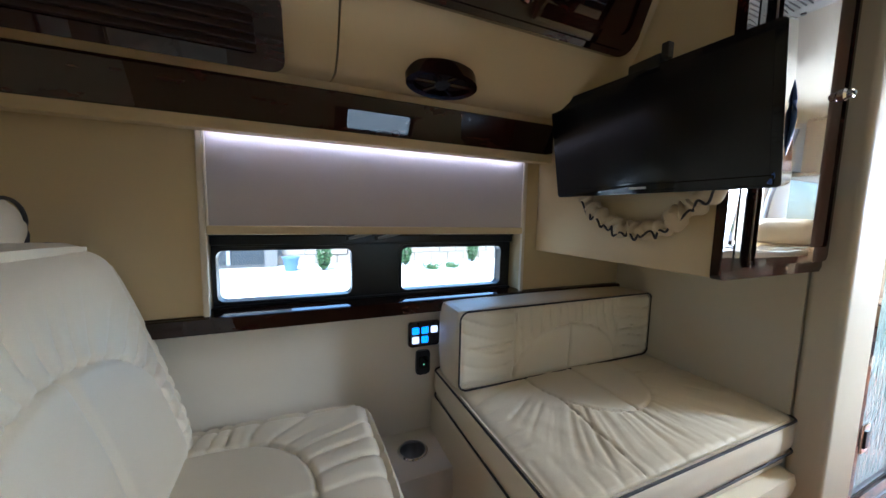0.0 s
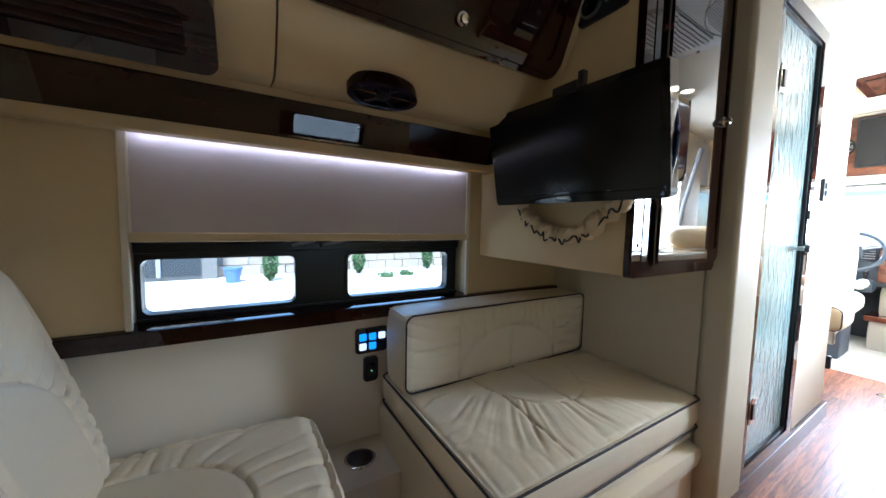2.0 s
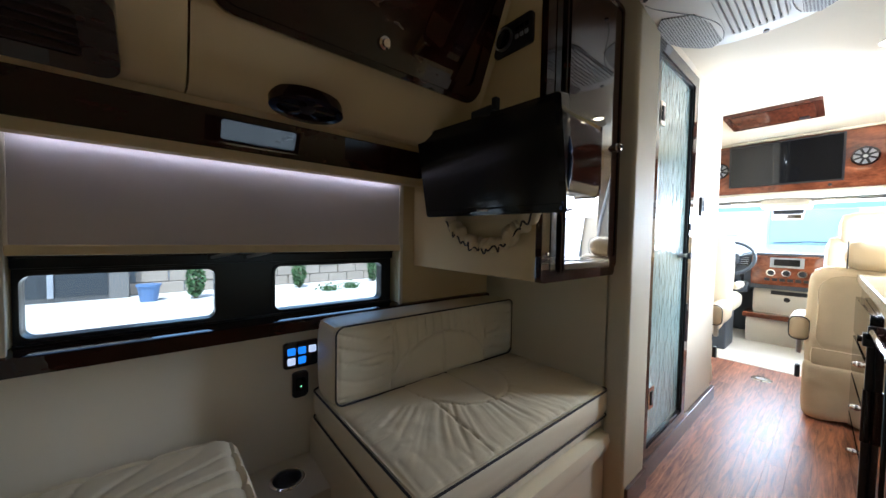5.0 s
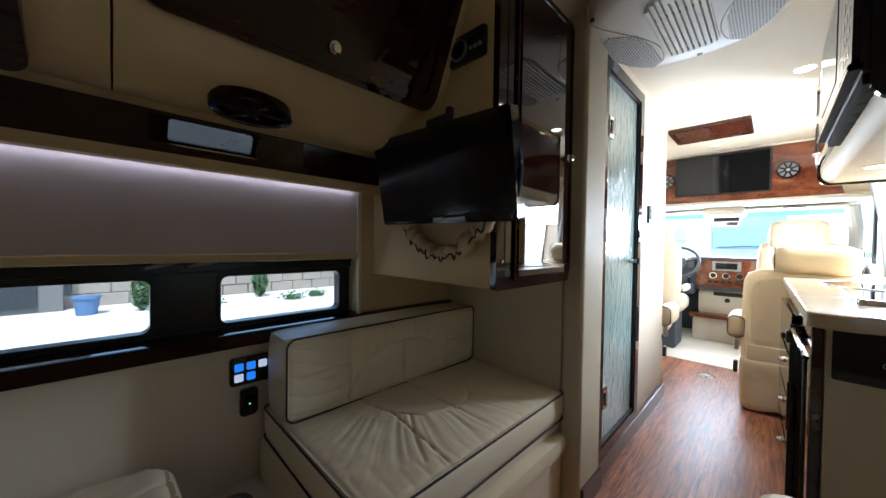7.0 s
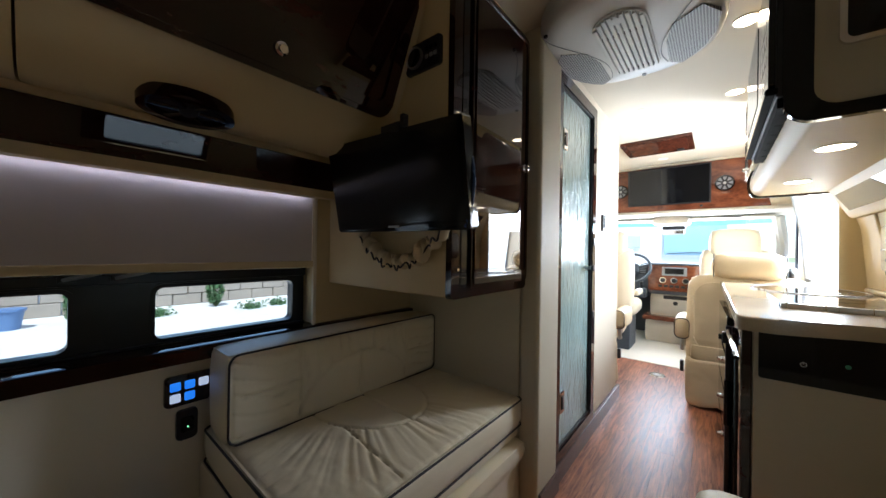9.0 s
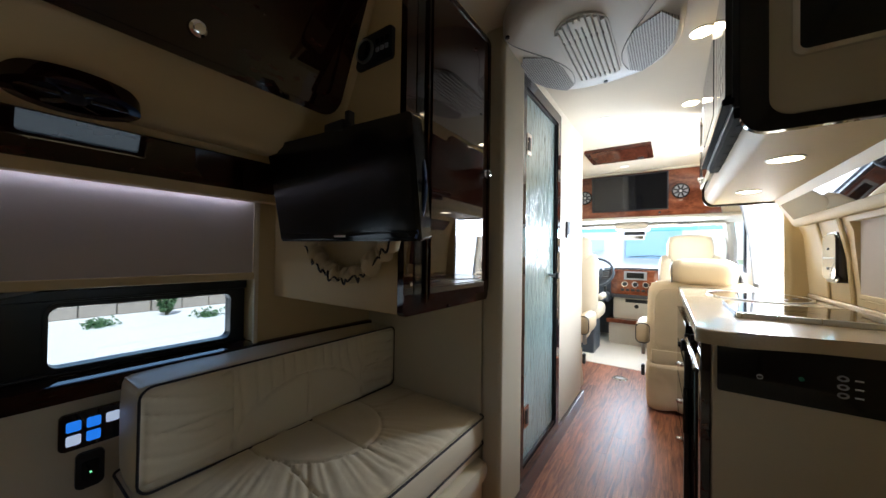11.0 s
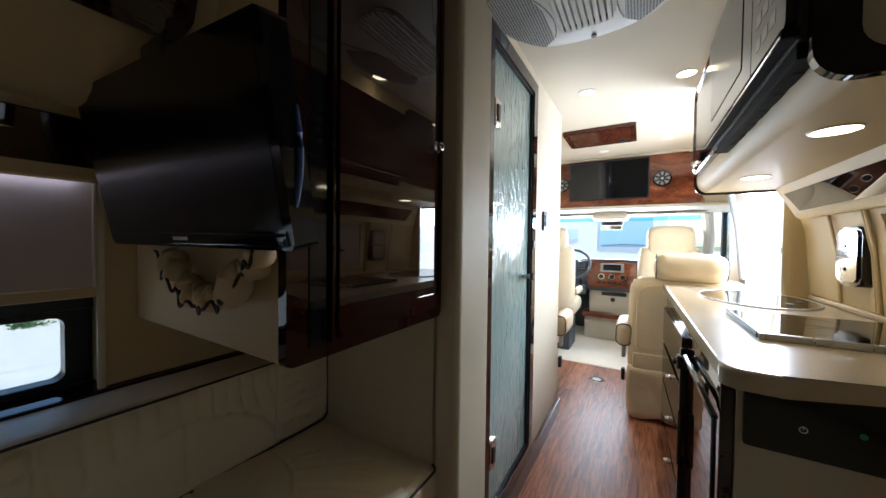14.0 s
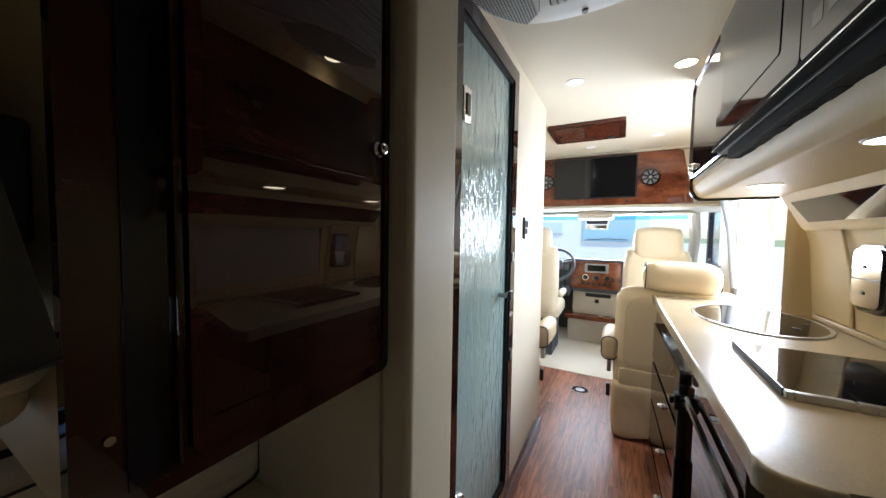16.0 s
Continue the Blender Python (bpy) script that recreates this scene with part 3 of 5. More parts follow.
part("bottom_bar", box((-0.135, 1.180, 0.982), (0.915, 1.196, 1.008), 0.005), VINYL, bl, "cream bottom bar")
for x in (-0.152, 0.917):
    part("side_channel", box((x, 1.186, 0.7485), (x + 0.016, 1.2, 1.29), 0.004), PALE, bl, "cream side channel")
    part("inner_channel", box((x + (0.016 if x < 0 else -0.007), 1.184, 1.0), (x + (0.023 if x < 0 else 0), 1.199, 1.29), 0.002), PALE, bl)
val = thing("valance", (0.05, 1.15, 1.25), "cream valance with a glossy dark wooden strip over the blind", "valance")
part("board", prism([(1.124, 1.268), (1.128, 1.258), (1.17, 1.258), (1.17, 1.268), (1.20, 1.276), (1.20, 1.41), (1.10, 1.41), (1.104, 1.39), (1.124, 1.285)], "x", -0.88, 0.995), VINYL, val)
part("wood_strip", prism([(1.119, 1.288), (1.0935, 1.384), (1.097, 1.388), (1.115, 1.388), (1.132, 1.29), (1.122, 1.286)], "x", -0.88, 0.965), WOOD, val, "glossy dark veneer strip")
part("strip_cap", box((0.9655, 1.094, 1.287), (0.972, 1.13, 1.388), 0.003), WOOD, val)
led = thing("led_strip", (0.39, 1.15, 1.2535), "cool white LED strip hidden over the blind", "light")
part("diffuser", box((-0.13, 1.1705, 1.264), (0.90, 1.176, 1.268)), LEDMAT, led)

# ---- overhead lockers of the left side ----
LOCKER = [(1.10, 1.412), (1.03, 1.392), (0.955, 1.376), (0.92, 1.378), (0.885, 1.393), (0.855, 1.42), (0.83, 1.455), (0.795, 1.515), (0.765, 1.575), (0.73, 1.65), (0.665, 1.83), (0.63, 1.964), (1.199, 1.964), (1.199, 1.412)]
SLOPE_D = Vector((0, 0.665 - 0.795, 1.83 - 1.515)).normalized()
lock1 = thing("overhead_locker", (-0.4, 0.9, 1.38), "cream padded overhead locker with a dark wooden louvre", "cabinet", "overhead lockers")
LOCKER_LOW = LOCKER[:9] + [(1.199, 1.575), (1.199, 1.412)]
LOCKER_TOP = LOCKER[8:12] + [(1.199, 1.964), (1.199, 1.575)]
part("body", prism(LOCKER_TOP, "x", -0.88, 0.186), VINYL, lock1, "", 50)
part("padded_underside", prism(LOCKER_LOW, "x", -0.88, 0.186), VINYL, lock1, "", 50)
lv = thing("air_vent", (-0.35, 0.84, 1.42), "glossy dark wooden louvre vent on the overhead locker", "vent")
LOW_D = Vector((0, -0.125, 0.085)).normalized()
o = (-0.352, 0.945, 1.376)
part("frame", orient(ring(rounded(-0.44, 0.0, 0.435, 0.165, 0.03), rounded(-0.40, 0.035, 0.385, 0.125, 0.012), "z", -0.01, 0.036), o, (1, 0, 0), LOW_D), WOOD, lv)
part("backing", orient(box((-0.41, 0.03, -0.012), (0.40, 0.13, 0.024)), o, (1, 0, 0), LOW_D), BLACK, lv)
for i in range(5):
    s = box((-0.40, 0.0, -0.002), (0.385, 0.012, 0.012), 0.002)
    bmesh.ops.rotate(s, cent=(0, 0, 0), matrix=Matrix.Rotation(radians(35), 3, "X"), verts=s.verts[:])
    bmesh.ops.translate(s, vec=(0, 0.042 + 0.0175 * i, 0.023), verts=s.verts[:])
    part("slat", orient(s, o, (1, 0, 0), LOW_D), VENTWOOD, lv)
lock2 = thing("overhead_locker", (0.6, 0.9, 1.38), "cream padded overhead locker with a dark wooden door", "cabinet", "overhead lockers")
part("body", prism(LOCKER_TOP, "x", 0.190, 0.995), VINYL, lock2, "", 50)
part("padded_underside", prism(LOCKER_LOW, "x", 0.190, 0.995), VINYL, lock2, "", 50)
o = (0.6, 0.803, 1.494)
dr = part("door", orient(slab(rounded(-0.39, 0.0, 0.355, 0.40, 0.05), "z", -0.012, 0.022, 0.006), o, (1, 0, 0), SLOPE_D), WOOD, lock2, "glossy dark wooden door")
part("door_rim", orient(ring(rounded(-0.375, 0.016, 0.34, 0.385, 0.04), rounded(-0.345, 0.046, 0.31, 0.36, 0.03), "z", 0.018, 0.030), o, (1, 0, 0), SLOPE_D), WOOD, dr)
kb = spin([(0, 0), (0.016, 0), (0.016, 0.006), (0.011, 0.009), (0.01, 0.018), (0, 0.019)], (0, 0, 0), "z", 20)
bmesh.ops.translate(kb, vec=(-0.012, 0.065, 0.024), verts=kb.verts[:])
part("lock_knob", orient(kb, o, (1, 0, 0), SLOPE_D), CHROME, dr, "chrome push lock")
sp = thing("ceiling_speaker", (0.436, 0.867, 1.38), "oval dark wooden loudspeaker under the overhead locker", "speaker")
SP_V = Vector((0, -0.95, 0.31))
o = (0.438, 0.895, 1.390)
part("bezel", orient(ring(ellipse(0, 0, 0.094, 0.052, 40), ellipse(0, 0, 0.076, 0.038, 40), "z", -0.01, 0.022), o, (1, 0, 0), SP_V), WOOD, sp)
part("cone", orient(slab(ellipse(0, 0, 0.077, 0.039, 40), "z", -0.01, 0.006), o, (1, 0, 0), SP_V), BLACK, sp)
part("dome", orient(spin([(0, 0.024), (0.018, 0.02), (0.024, 0.005), (0, 0.005)], (0, 0, 0), "z", 20), o, (1, 0, 0), SP_V), BLACK, sp)
for k in range(6):
    a = 2 * math.pi * k / 6
    sp_ = tube([(0.02 * math.cos(a), 0.016 * math.sin(a), 0.016), (0.080 * math.cos(a), 0.041 * math.sin(a), 0.016)], 0.005, 6)
    part("spoke", orient(sp_, o, (1, 0, 0), SP_V), WOOD, sp)

# ---- tall cabinet with the television ----
CX0, CX1, CY = 0.995, 1.484, 0.535
tall = thing("wall_cabinet", (1.24, 0.86, 0.915), "cream wall cabinet with a glossy dark wooden front", "cabinet")
part("body", box((CX0, CY + 0.022, 0.915), (CX1, 1.199, 1.964), 0.003), VINYL, tall)
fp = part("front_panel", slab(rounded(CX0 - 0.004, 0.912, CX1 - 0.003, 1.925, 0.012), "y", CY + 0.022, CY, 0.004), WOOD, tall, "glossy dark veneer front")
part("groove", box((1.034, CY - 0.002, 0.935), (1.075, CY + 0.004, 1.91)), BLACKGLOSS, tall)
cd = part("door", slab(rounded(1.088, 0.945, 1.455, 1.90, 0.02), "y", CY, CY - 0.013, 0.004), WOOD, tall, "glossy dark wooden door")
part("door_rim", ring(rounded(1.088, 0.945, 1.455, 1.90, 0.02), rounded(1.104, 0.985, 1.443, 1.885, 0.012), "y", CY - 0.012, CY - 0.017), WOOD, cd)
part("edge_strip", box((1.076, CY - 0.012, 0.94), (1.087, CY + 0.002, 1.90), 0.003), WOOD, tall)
knob(cd, (1.425, CY - 0.013, 1.385), "y", 0.016, -0.022)
part("screw", disc((1.275, CY - 0.001, 0.93), "y", 0.006, -0.003, 12), CHROME, tall, "chrome screw")
part("cabinet_light", disc((1.02, CY - 0.001, 1.0), "y", 0.005, -0.003, 10), CHROME, tall)
ctl = thing("audio_panel", (0.995, 0.657, 1.64), "small black control panel with a round dial", "control panel")
part("plate", slab(rounded(0.584, 1.63, 0.732, 1.722, 0.01), "x", 0.9955, 0.983, 0.003), BLACK, ctl)
dl = part("dial", ring(ellipse(0.690, 1.676, 0.034, 0.034), ellipse(0.690, 1.676, 0.029, 0.029), "x", 0.984, 0.974), STEEL, ctl, "ringed dial")
part("dial_face", slab(ellipse(0.690, 1.676, 0.0295, 0.0295), "x", 0.984, 0.977), BLACKGLOSS, dl)
for i in range(3):
    part("button", box((0.979, 0.598 + 0.018 * i, 1.66), (0.984, 0.610 + 0.018 * i, 1.672), 0.001), GREYPL, ctl)
    part("button", box((0.979, 0.598 + 0.018 * i, 1.684), (0.984, 0.610 + 0.018 * i, 1.696), 0.001), BLACKGLOSS, ctl)

tv = thing("television", (0.9, 0.70, 1.11), "black flat television on a bracket at the wall cabinet", "television")
TVU = Vector((0.069, -0.998, -0.006)).normalized()
TVV = Vector((-0.186, -0.019, 0.982)).normalized()
o = (0.889, 0.693, 1.259)
part("bezel", orient(slab(rounded(-0.272, -0.146, 0.272, 0.146, 0.008), "z", -0.035, 0.004, 0.003), o, TVU, TVV), BLACKGLOSS, tv)
part("screen", orient(box((-0.255, -0.118, 0.001), (0.255, 0.130, 0.0046)), o, TVU, TVV), SCREEN, tv, "dark switched-off screen")
part("chin", orient(box((-0.262, -0.141, 0.002), (0.262, -0.122, 0.007), 0.002), o, TVU, TVV), BLACKGLOSS, tv)
part("badge", orient(box((-0.022, -0.134, 0.0075), (0.022, -0.128, 0.0085)), o, TVU, TVV), INK, tv, "small pale maker's mark")
part("back_shell", orient(slab(rounded(-0.20, -0.11, 0.20, 0.10, 0.03), "z", -0.05, -0.03), o, TVU, TVV), BLACK, tv)
part("bracket", box((0.905, 0.62, 1.20), (0.994, 0.76, 1.33), 0.006), BLACK, tv, "black wall bracket")
part("bracket_arm", box((0.86, 0.63, 1.395), (0.90, 0.71, 1.425), 0.004), BLACK, tv)
part("bracket_clip", box((0.865, 0.615, 1.41), (0.885, 0.632, 1.445), 0.003), BLACK, tv)
cable = []
for i in range(14):
    a = i / 13
    cable.append((0.925 + 0.01 * math.sin(3 * a), 0.44 - 0.02 * math.sin(math.pi * a) , 1.36 - 0.24 * a))
part("cable", tube(cable, 0.004, 8), mat("blue_cable", (0.02, 0.05, 0.16), 0.4), tv, "dark blue cable loop")
# ruffled fabric sleeve that hides the cables
slv = thing("cable_sleeve", (0.95, 0.72, 1.0), "ruffled cream cable sleeve with dark piping under the television", "cable cover")
pts, rad = [], []
for i in range(200):
    a = i / 199
    yy = 0.915 - 0.38 * a
    zz = 1.115 - 0.095 * math.sin(math.pi * min(1, a * 1.0)) ** 0.75 + (0.02 if a > 0.75 else 0)
    pts.append((0.962 + 0.005 * math.sin(31 * a), yy + 0.004 * math.sin(57 * a), zz + 0.005 * math.sin(43 * a + 1)))
    rad.append(0.020 + 0.0050 * math.sin(120 * a) + 0.0030 * math.sin(101 * a + 2) + (0.002 if a > 0.7 else 0))
part("sleeve", tube(pts, rad, 14), FABRIC, slv, "", 60)
part("piping", tube([(p[0] - 0.020, p[1], p[2] - 0.016 + 0.0075 * math.sin(0.42 * i)) for i, p in enumerate(pts)], 0.003, 6), PIPING, slv, "dark piping")

# ---- bench, cushions, cup box, sofa ----
def loop_on(lo, hi, r, z, n=6):
    return [(u, v, z) for u, v in rounded(lo[0], lo[1], hi[0], hi[1], r, n)]


base = thing("bench_base", (1.03, 0.89, 0), "cream upholstered bench base with a front rail", "bench")
part("body", box((0.585, 0.575, -0.012), (1.483, 1.249, 0.30), 0.012), LEATHER, base)
part("side_panel", pad((0.560, 0.56, 0.06), (0.592, 1.245, 0.352), 0.012, 0.03, 0.004), LEATHER, base)
part("front_rail", pad((0.60, 0.522, 0.222), (1.483, 0.60, 0.292), 0.018, 0.03, 0.003), LEATHER, base, "padded front rail")
part("front_panel", box((0.60, 0.545, -0.012), (1.48, 0.576, 0.222), 0.006), PALE, base)
part("top_board", box((0.585, 0.56, 0.30), (1.483, 1.249, 0.352), 0.006), LEATHER, base)
SEAT_LO, SEAT_HI = (0.572, 0.545, 0.352), (1.484, 1.235, 0.462)
seat_arc = [(-0.19, 0.20)] + arc(0.02, 0.10, 0.21, 0.25, 180, 360, 18) + [(0.23, 0.20)]
seat_lines = [seat_arc, [(0.02, 0.20), (0.02, -0.15)], [(-0.165, -0.02), (-0.20, -0.345)], [(0.225, 0.02), (0.46, -0.01)]]


def bench_shape(u, v, w, nrm):
    if nrm.z < 0.5:
        return crease(6 * u, 6 * v, 20 * w, 0.002)
    d = sum(groove(u, v, ln, 0.0035, 0.008) for ln in seat_lines)
    e = math.hypot((u - 0.02) / 0.21, (min(v, 0.10) - 0.10) / 0.25)
    if e > 1:
        a = math.atan2(v - 0.18, u - 0.02)
        near = max(0.10, 1 - abs(e - 1.0) * 0.8) * max(0.15, 0.65 + 1.1 * noise.noise(Vector((7 * u, 7 * v, 5))))
        edge = max(0.0, 1 - min(0.456 - abs(u), v + 0.345) / 0.10)
        warp = 2.4 * noise.noise(Vector((6 * u, 6 * v, 0.3)))
        d += pleat(24 * a + 0.2 * warp, 0.008 * near, 3) + pleat(41 * a + 0.3 * warp + 1, 0.006 * near, 2.5)
        d += pleat((58 * u if v < -0.2 else 58 * v) + 0.3 * warp, 0.004 * edge, 3)
    return d + crease(6 * u, 6 * v, 4, 0.003) + crease(19 * u, 19 * v, 9, 0.0012)


bc = thing("seat_cushion", (1.03, 0.89, 0.352), "cream leather bench cushion with dark piping and gathered panels", "cushion")
part("cover", pad(SEAT_LO, SEAT_HI, 0.022, 0.006, 0.012, bench_shape), LEATHER, bc, "", 60)
for z in (0.457, 0.358):
    part("piping", tube(loop_on((0.566, 0.538), (1.486, 1.238), 0.03, z), 0.0034, 8, True), PIPING, bc, "dark piping")
BK_LO, BK_HI = (0.575, 1.03, 0.468), (1.484, 1.20, 0.735)
back_lines = [[(-0.24, -0.12), (-0.24, 0.12)], [(0.26, -0.12), (0.26, 0.12)], arc(0.01, -0.12, 0.25, 0.17, 0, 180, 14), [(0.01, -0.12), (0.01, 0.05)], [(-0.42, 0.0), (-0.24, 0.01)], [(0.26, 0.0), (0.43, -0.01)]]


def back_shape(u, v, w, nrm):
    if nrm.y > -0.5:
        return crease(6 * u, 9 * v, 9 * w, 0.002)
    d = sum(groove(u, w, ln, 0.0045, 0.007) for ln in back_lines)
    inside = ((u - 0.01) / 0.25) ** 2 + ((w + 0.12) / 0.17) ** 2
    warp = 2.5 * noise.noise(Vector((5 * u, 3, 5 * w)))
    if abs(u - 0.01) < 0.25 and inside > 1:
        d += pleat(75 * u + 1.2 * warp, 0.0075, 3)
    elif abs(u - 0.01) >= 0.25:
        d += pleat(62 * w + 1.2 * warp, 0.011 * (0.3 + abs(noise.noise(Vector((4 * u, 1, 4 * w))))), 5)
    return d + crease(7 * u, 3, 7 * w, 0.0025)


bb = thing("back_cushion", (1.03, 1.11, 0.468), "cream leather back cushion with dark piping against the wall", "cushion")
part("cover", pad(BK_LO, BK_HI, 0.02, 0.0065, 0.010, back_shape), LEATHER, bb, "", 60)
part("piping", tube([(u, 1.024, v) for u, v in rounded(0.573, 0.47, 1.484, 0.738, 0.03)], 0.0034, 8, True), PIPING, bb, "dark piping")

cb = thing("cup_holder_box", (0.46, 1.13, 0), "low cream box with a chrome cup holder", "box")
part("body", ring(rounded(0.352, 1.018, 0.578, 1.249, 0.012, 7), ellipse(0.455, 1.142, 0.046, 0.046, 32), "z", -0.012, 0.213), PALE, cb)
part("cup_rim", spin([(0.045, -0.002), (0.046, 0.005), (0.050, 0.006), (0.055, 0.003), (0.056, 0.0)], (0.455, 1.142, 0.213), "z", 32), CHROME, cb, "chrome cup ring")
part("cup_well", spin([(0.0, -0.075), (0.040, -0.075), (0.0455, 0.004)], (0.455, 1.142, 0.213), "z", 32), STEEL, cb, "steel cup well")
part("lower_step", box((0.578, 1.0, 0.0), (0.60, 1.03, 0.17), 0.004), LEATHER, cb)

kp = thing("switch_panel", (0.52, 1.245, 0.56), "dark keypad with lit blue and white keys on the wall", "switch panel")
part("plate", slab(rounded(0.465, 0.553, 0.592, 0.648, 0.012), "y", 1.25, 1.236, 0.004), WOOD, kp)
for r_, row in enumerate(((WHITEKEY, BLUEKEY, None), (BLUEKEY, BLUEKEY, WHITEKEY))):
    for c_, m_ in enumerate(row):
        if m_:
            x0, z0 = 0.478 + 0.037 * c_, 0.567 + 0.036 * r_
            part("key", slab(rounded(x0, z0, x0 + 0.027, z0 + 0.026, 0.004), "y", 1.237, 1.232, 0.001), m_, kp, "lit key")
so = thing("power_socket", (0.53, 1.245, 0.44), "black power socket with a green light below the keypad", "socket")
part("plate", slab(rounded(0.497, 0.44, 0.552, 0.535, 0.012), "y", 1.25, 1.237, 0.003), BLACK, so)
part("insert", slab(rounded(0.508, 0.465, 0.541, 0.512, 0.006), "y", 1.238, 1.233, 0.002), BLACKGLOSS, so)
part("indicator", disc((0.525, 1.234, 0.482), "y", 0.0025, -0.002, 10), mat("green_light", (0.2, 0.9, 0.4), 0.4, emit=(0.3, 1, 0.4), power=0.5), so, "small green light")

sofa_seat_lines = [arc(-0.03, 0.0, 0.22, 0.24, -90, 90, 14), [(-0.30, 0.24), (-0.03, 0.24)], [(-0.30, -0.24), (-0.03, -0.24)], [(-0.30, 0.0), (0.19, 0.0)]]


def sofa_seat_shape(u, v, w, nrm):
    if nrm.z < 0.4:
        return crease(8 * u, 8 * v, 8 * w, 0.003)
    d = sum(groove(u, v, ln, 0.005, 0.012) for ln in sofa_seat_lines)
    warp = 2.2 * noise.noise(Vector((5 * u, 5 * v, 1)))
    if u > 0.0 and math.hypot((u + 0.03) / 0.22, v / 0.24) > 1:
        a = math.atan2(v, u + 0.03)
        d += pleat(14 * a + 1.2 * warp, 0.010 * max(0.15, 0.6 + noise.noise(Vector((6 * u, 6 * v, 3)))), 3)
    elif abs(v) > 0.24:
        d += pleat(85 * u + 1.0 * warp, 0.008, 2.5)
    return d + crease(5 * u, 5 * v, 2, 0.004)


sofa = thing("sofa_chair", (-0.05, 0.81, 0), "cream leather sofa seat with gathered borders and dark piping", "sofa")
part("base", box((-0.55, 0.50, -0.012), (0.24, 1.20, 0.28), 0.02), LEATHER, sofa)
part("seat", pad((-0.42, 0.45, 0.27), (0.305, 1.195, 0.412), 0.05, 0.0055, 0.02, sofa_seat_shape), LEATHER, sofa, "", 60)
part("piping", tube(loop_on((-0.41, 0.455), (0.303, 1.192), 0.05, 0.365), 0.004, 8, True), PIPING, sofa, "dark piping")
sofa_back_lines = [arc(0.0, -0.09, 0.26, 0.18, 0, 180, 16), [(0.26, -0.09), (0.27, -0.40)], [(-0.26, -0.09), (-0.27, -0.40)], [(0.0, -0.4), (0.0, 0.09)]]


def sofa_back_shape(u, v, w, nrm):
    if nrm.x < 0.4:
        return crease(8 * u, 8 * v, 8 * w, 0.003)
    d = sum(groove(v, w, ln, 0.007, 0.011) for ln in sofa_back_lines)
    inside = (v / 0.26) ** 2 + ((w + 0.09) / 0.18) ** 2 < 1 or (w < -0.09 and abs(v) < 0.265)
    warp = 2.2 * noise.noise(Vector((1, 5 * v, 5 * w)))
    if not inside:
        if w > -0.06:
            a = math.atan2(w + 0.09, v)
            far = math.hypot(v / 0.26, (w + 0.09) / 0.18)
            d += pleat(18 * a + 1.2 * warp, 0.017 * max(0.0, 1.9 - far), 4)
        else:
            d += pleat(78 * w + 1.0 * warp, 0.009, 2.5)
    d += crease(1, 5 * v, 5 * w, 0.004)
    return d * max(0.0, min(1.0, (nrm.x - 0.4) / 0.4))


LEAN = Matrix.Rotation(radians(-17), 3, "Y")
part("backrest", pad((-0.43, 0.45, 0.34), (-0.25, 1.185, 0.960), 0.075, 0.0065, 0.03, sofa_back_shape, LEAN), LEATHER, sofa, "", 60)
pipe = [LEAN @ Vector((0.02, u, v)) + Vector((-0.34, 0.8175, 0.65)) for u, v in rounded(-0.380, -0.31, 0.380, 0.325, 0.085, 8)]
part("piping", tube(pipe, 0.004, 8, True), PIPING, sofa, "dark piping")
part("headrest", pad((-0.56, 0.52, 0.93), (-0.42, 1.10, 1.075), 0.06, 0.02, 0.01), LEATHER, sofa, "", 60)
part("headrest_piping", tube([(-0.432, u, v) for u, v in rounded(0.53, 0.94, 1.09, 1.065, 0.05)], 0.004, 8, True), PIPING, sofa, "dark piping")

ot = thing("ottoman", (1.0, -0.36, 0), "low cream leather seat with dark piping beside the galley", "ottoman")
part("base", box((0.78, -0.63, -0.012), (1.24, -0.08, 0.38), 0.02), LEATHER, ot)
part("cushion", pad((0.76, -0.65, 0.38), (1.27, -0.035, 0.505), 0.04, 0.02, 0.012, lambda u, v, w, n_: crease(9 * u, 9 * v, 9 * w, 0.003)), LEATHER, ot, "", 60)
part("piping", tube(loop_on((0.762, -0.648), (1.268, -0.037), 0.04, 0.468), 0.004, 8, True), PIPING, ot, "dark piping")

# ---- galley ----
GY = -0.128
gal = thing("galley_unit", (2.3, -0.4, 0), "cream and dark wooden galley unit under the worktop", "cabinet")
part("body", box((1.652, -0.655, -0.012), (3.035, GY - 0.014, 0.842), 0.003), PALE, gal)
part("corner_post", box((1.637, GY - 0.026, -0.012), (1.677, GY, 0.842), 0.004), WOOD, gal, "dark wooden corner post")
part("front_panel", slab([(1.677, GY - 0.016), (3.035, GY - 0.016), (3.035, -0.106), (1.677, -0.130)], "z", -0.012, 0.842), WOOD, gal, "glossy dark wooden front")
# cream panel, its darker colour stands for shade on this end
ep = part("end_panel", box((1.640, -0.655, -0.012), (1.653, GY - 0.028, 0.842), 0.002), SHADEWALL, gal, "cream vinyl end panel, toned for shade")
cp = thing("monitor_panel", (1.6370, -0.41, 0.69), "glossy black monitor panel with small lit controls", "control panel")
part("plate", slab(rounded(-0.652, 0.685, GY - 0.04, 0.838, 0.006), "x", 1.6400, 1.6300, 0.002), BLACKGLOSS, cp)
part("power_key", ring(ellipse(-0.262, 0.745, 0.007, 0.007, 16), ellipse(-0.262, 0.745, 0.0052, 0.0052, 16), "x", 1.6305, 1.6292), INK, cp, "pale power symbol")
part("key_mark", box((1.6292, -0.2627, 0.745), (1.6304, -0.2613, 0.753)), INK, cp)
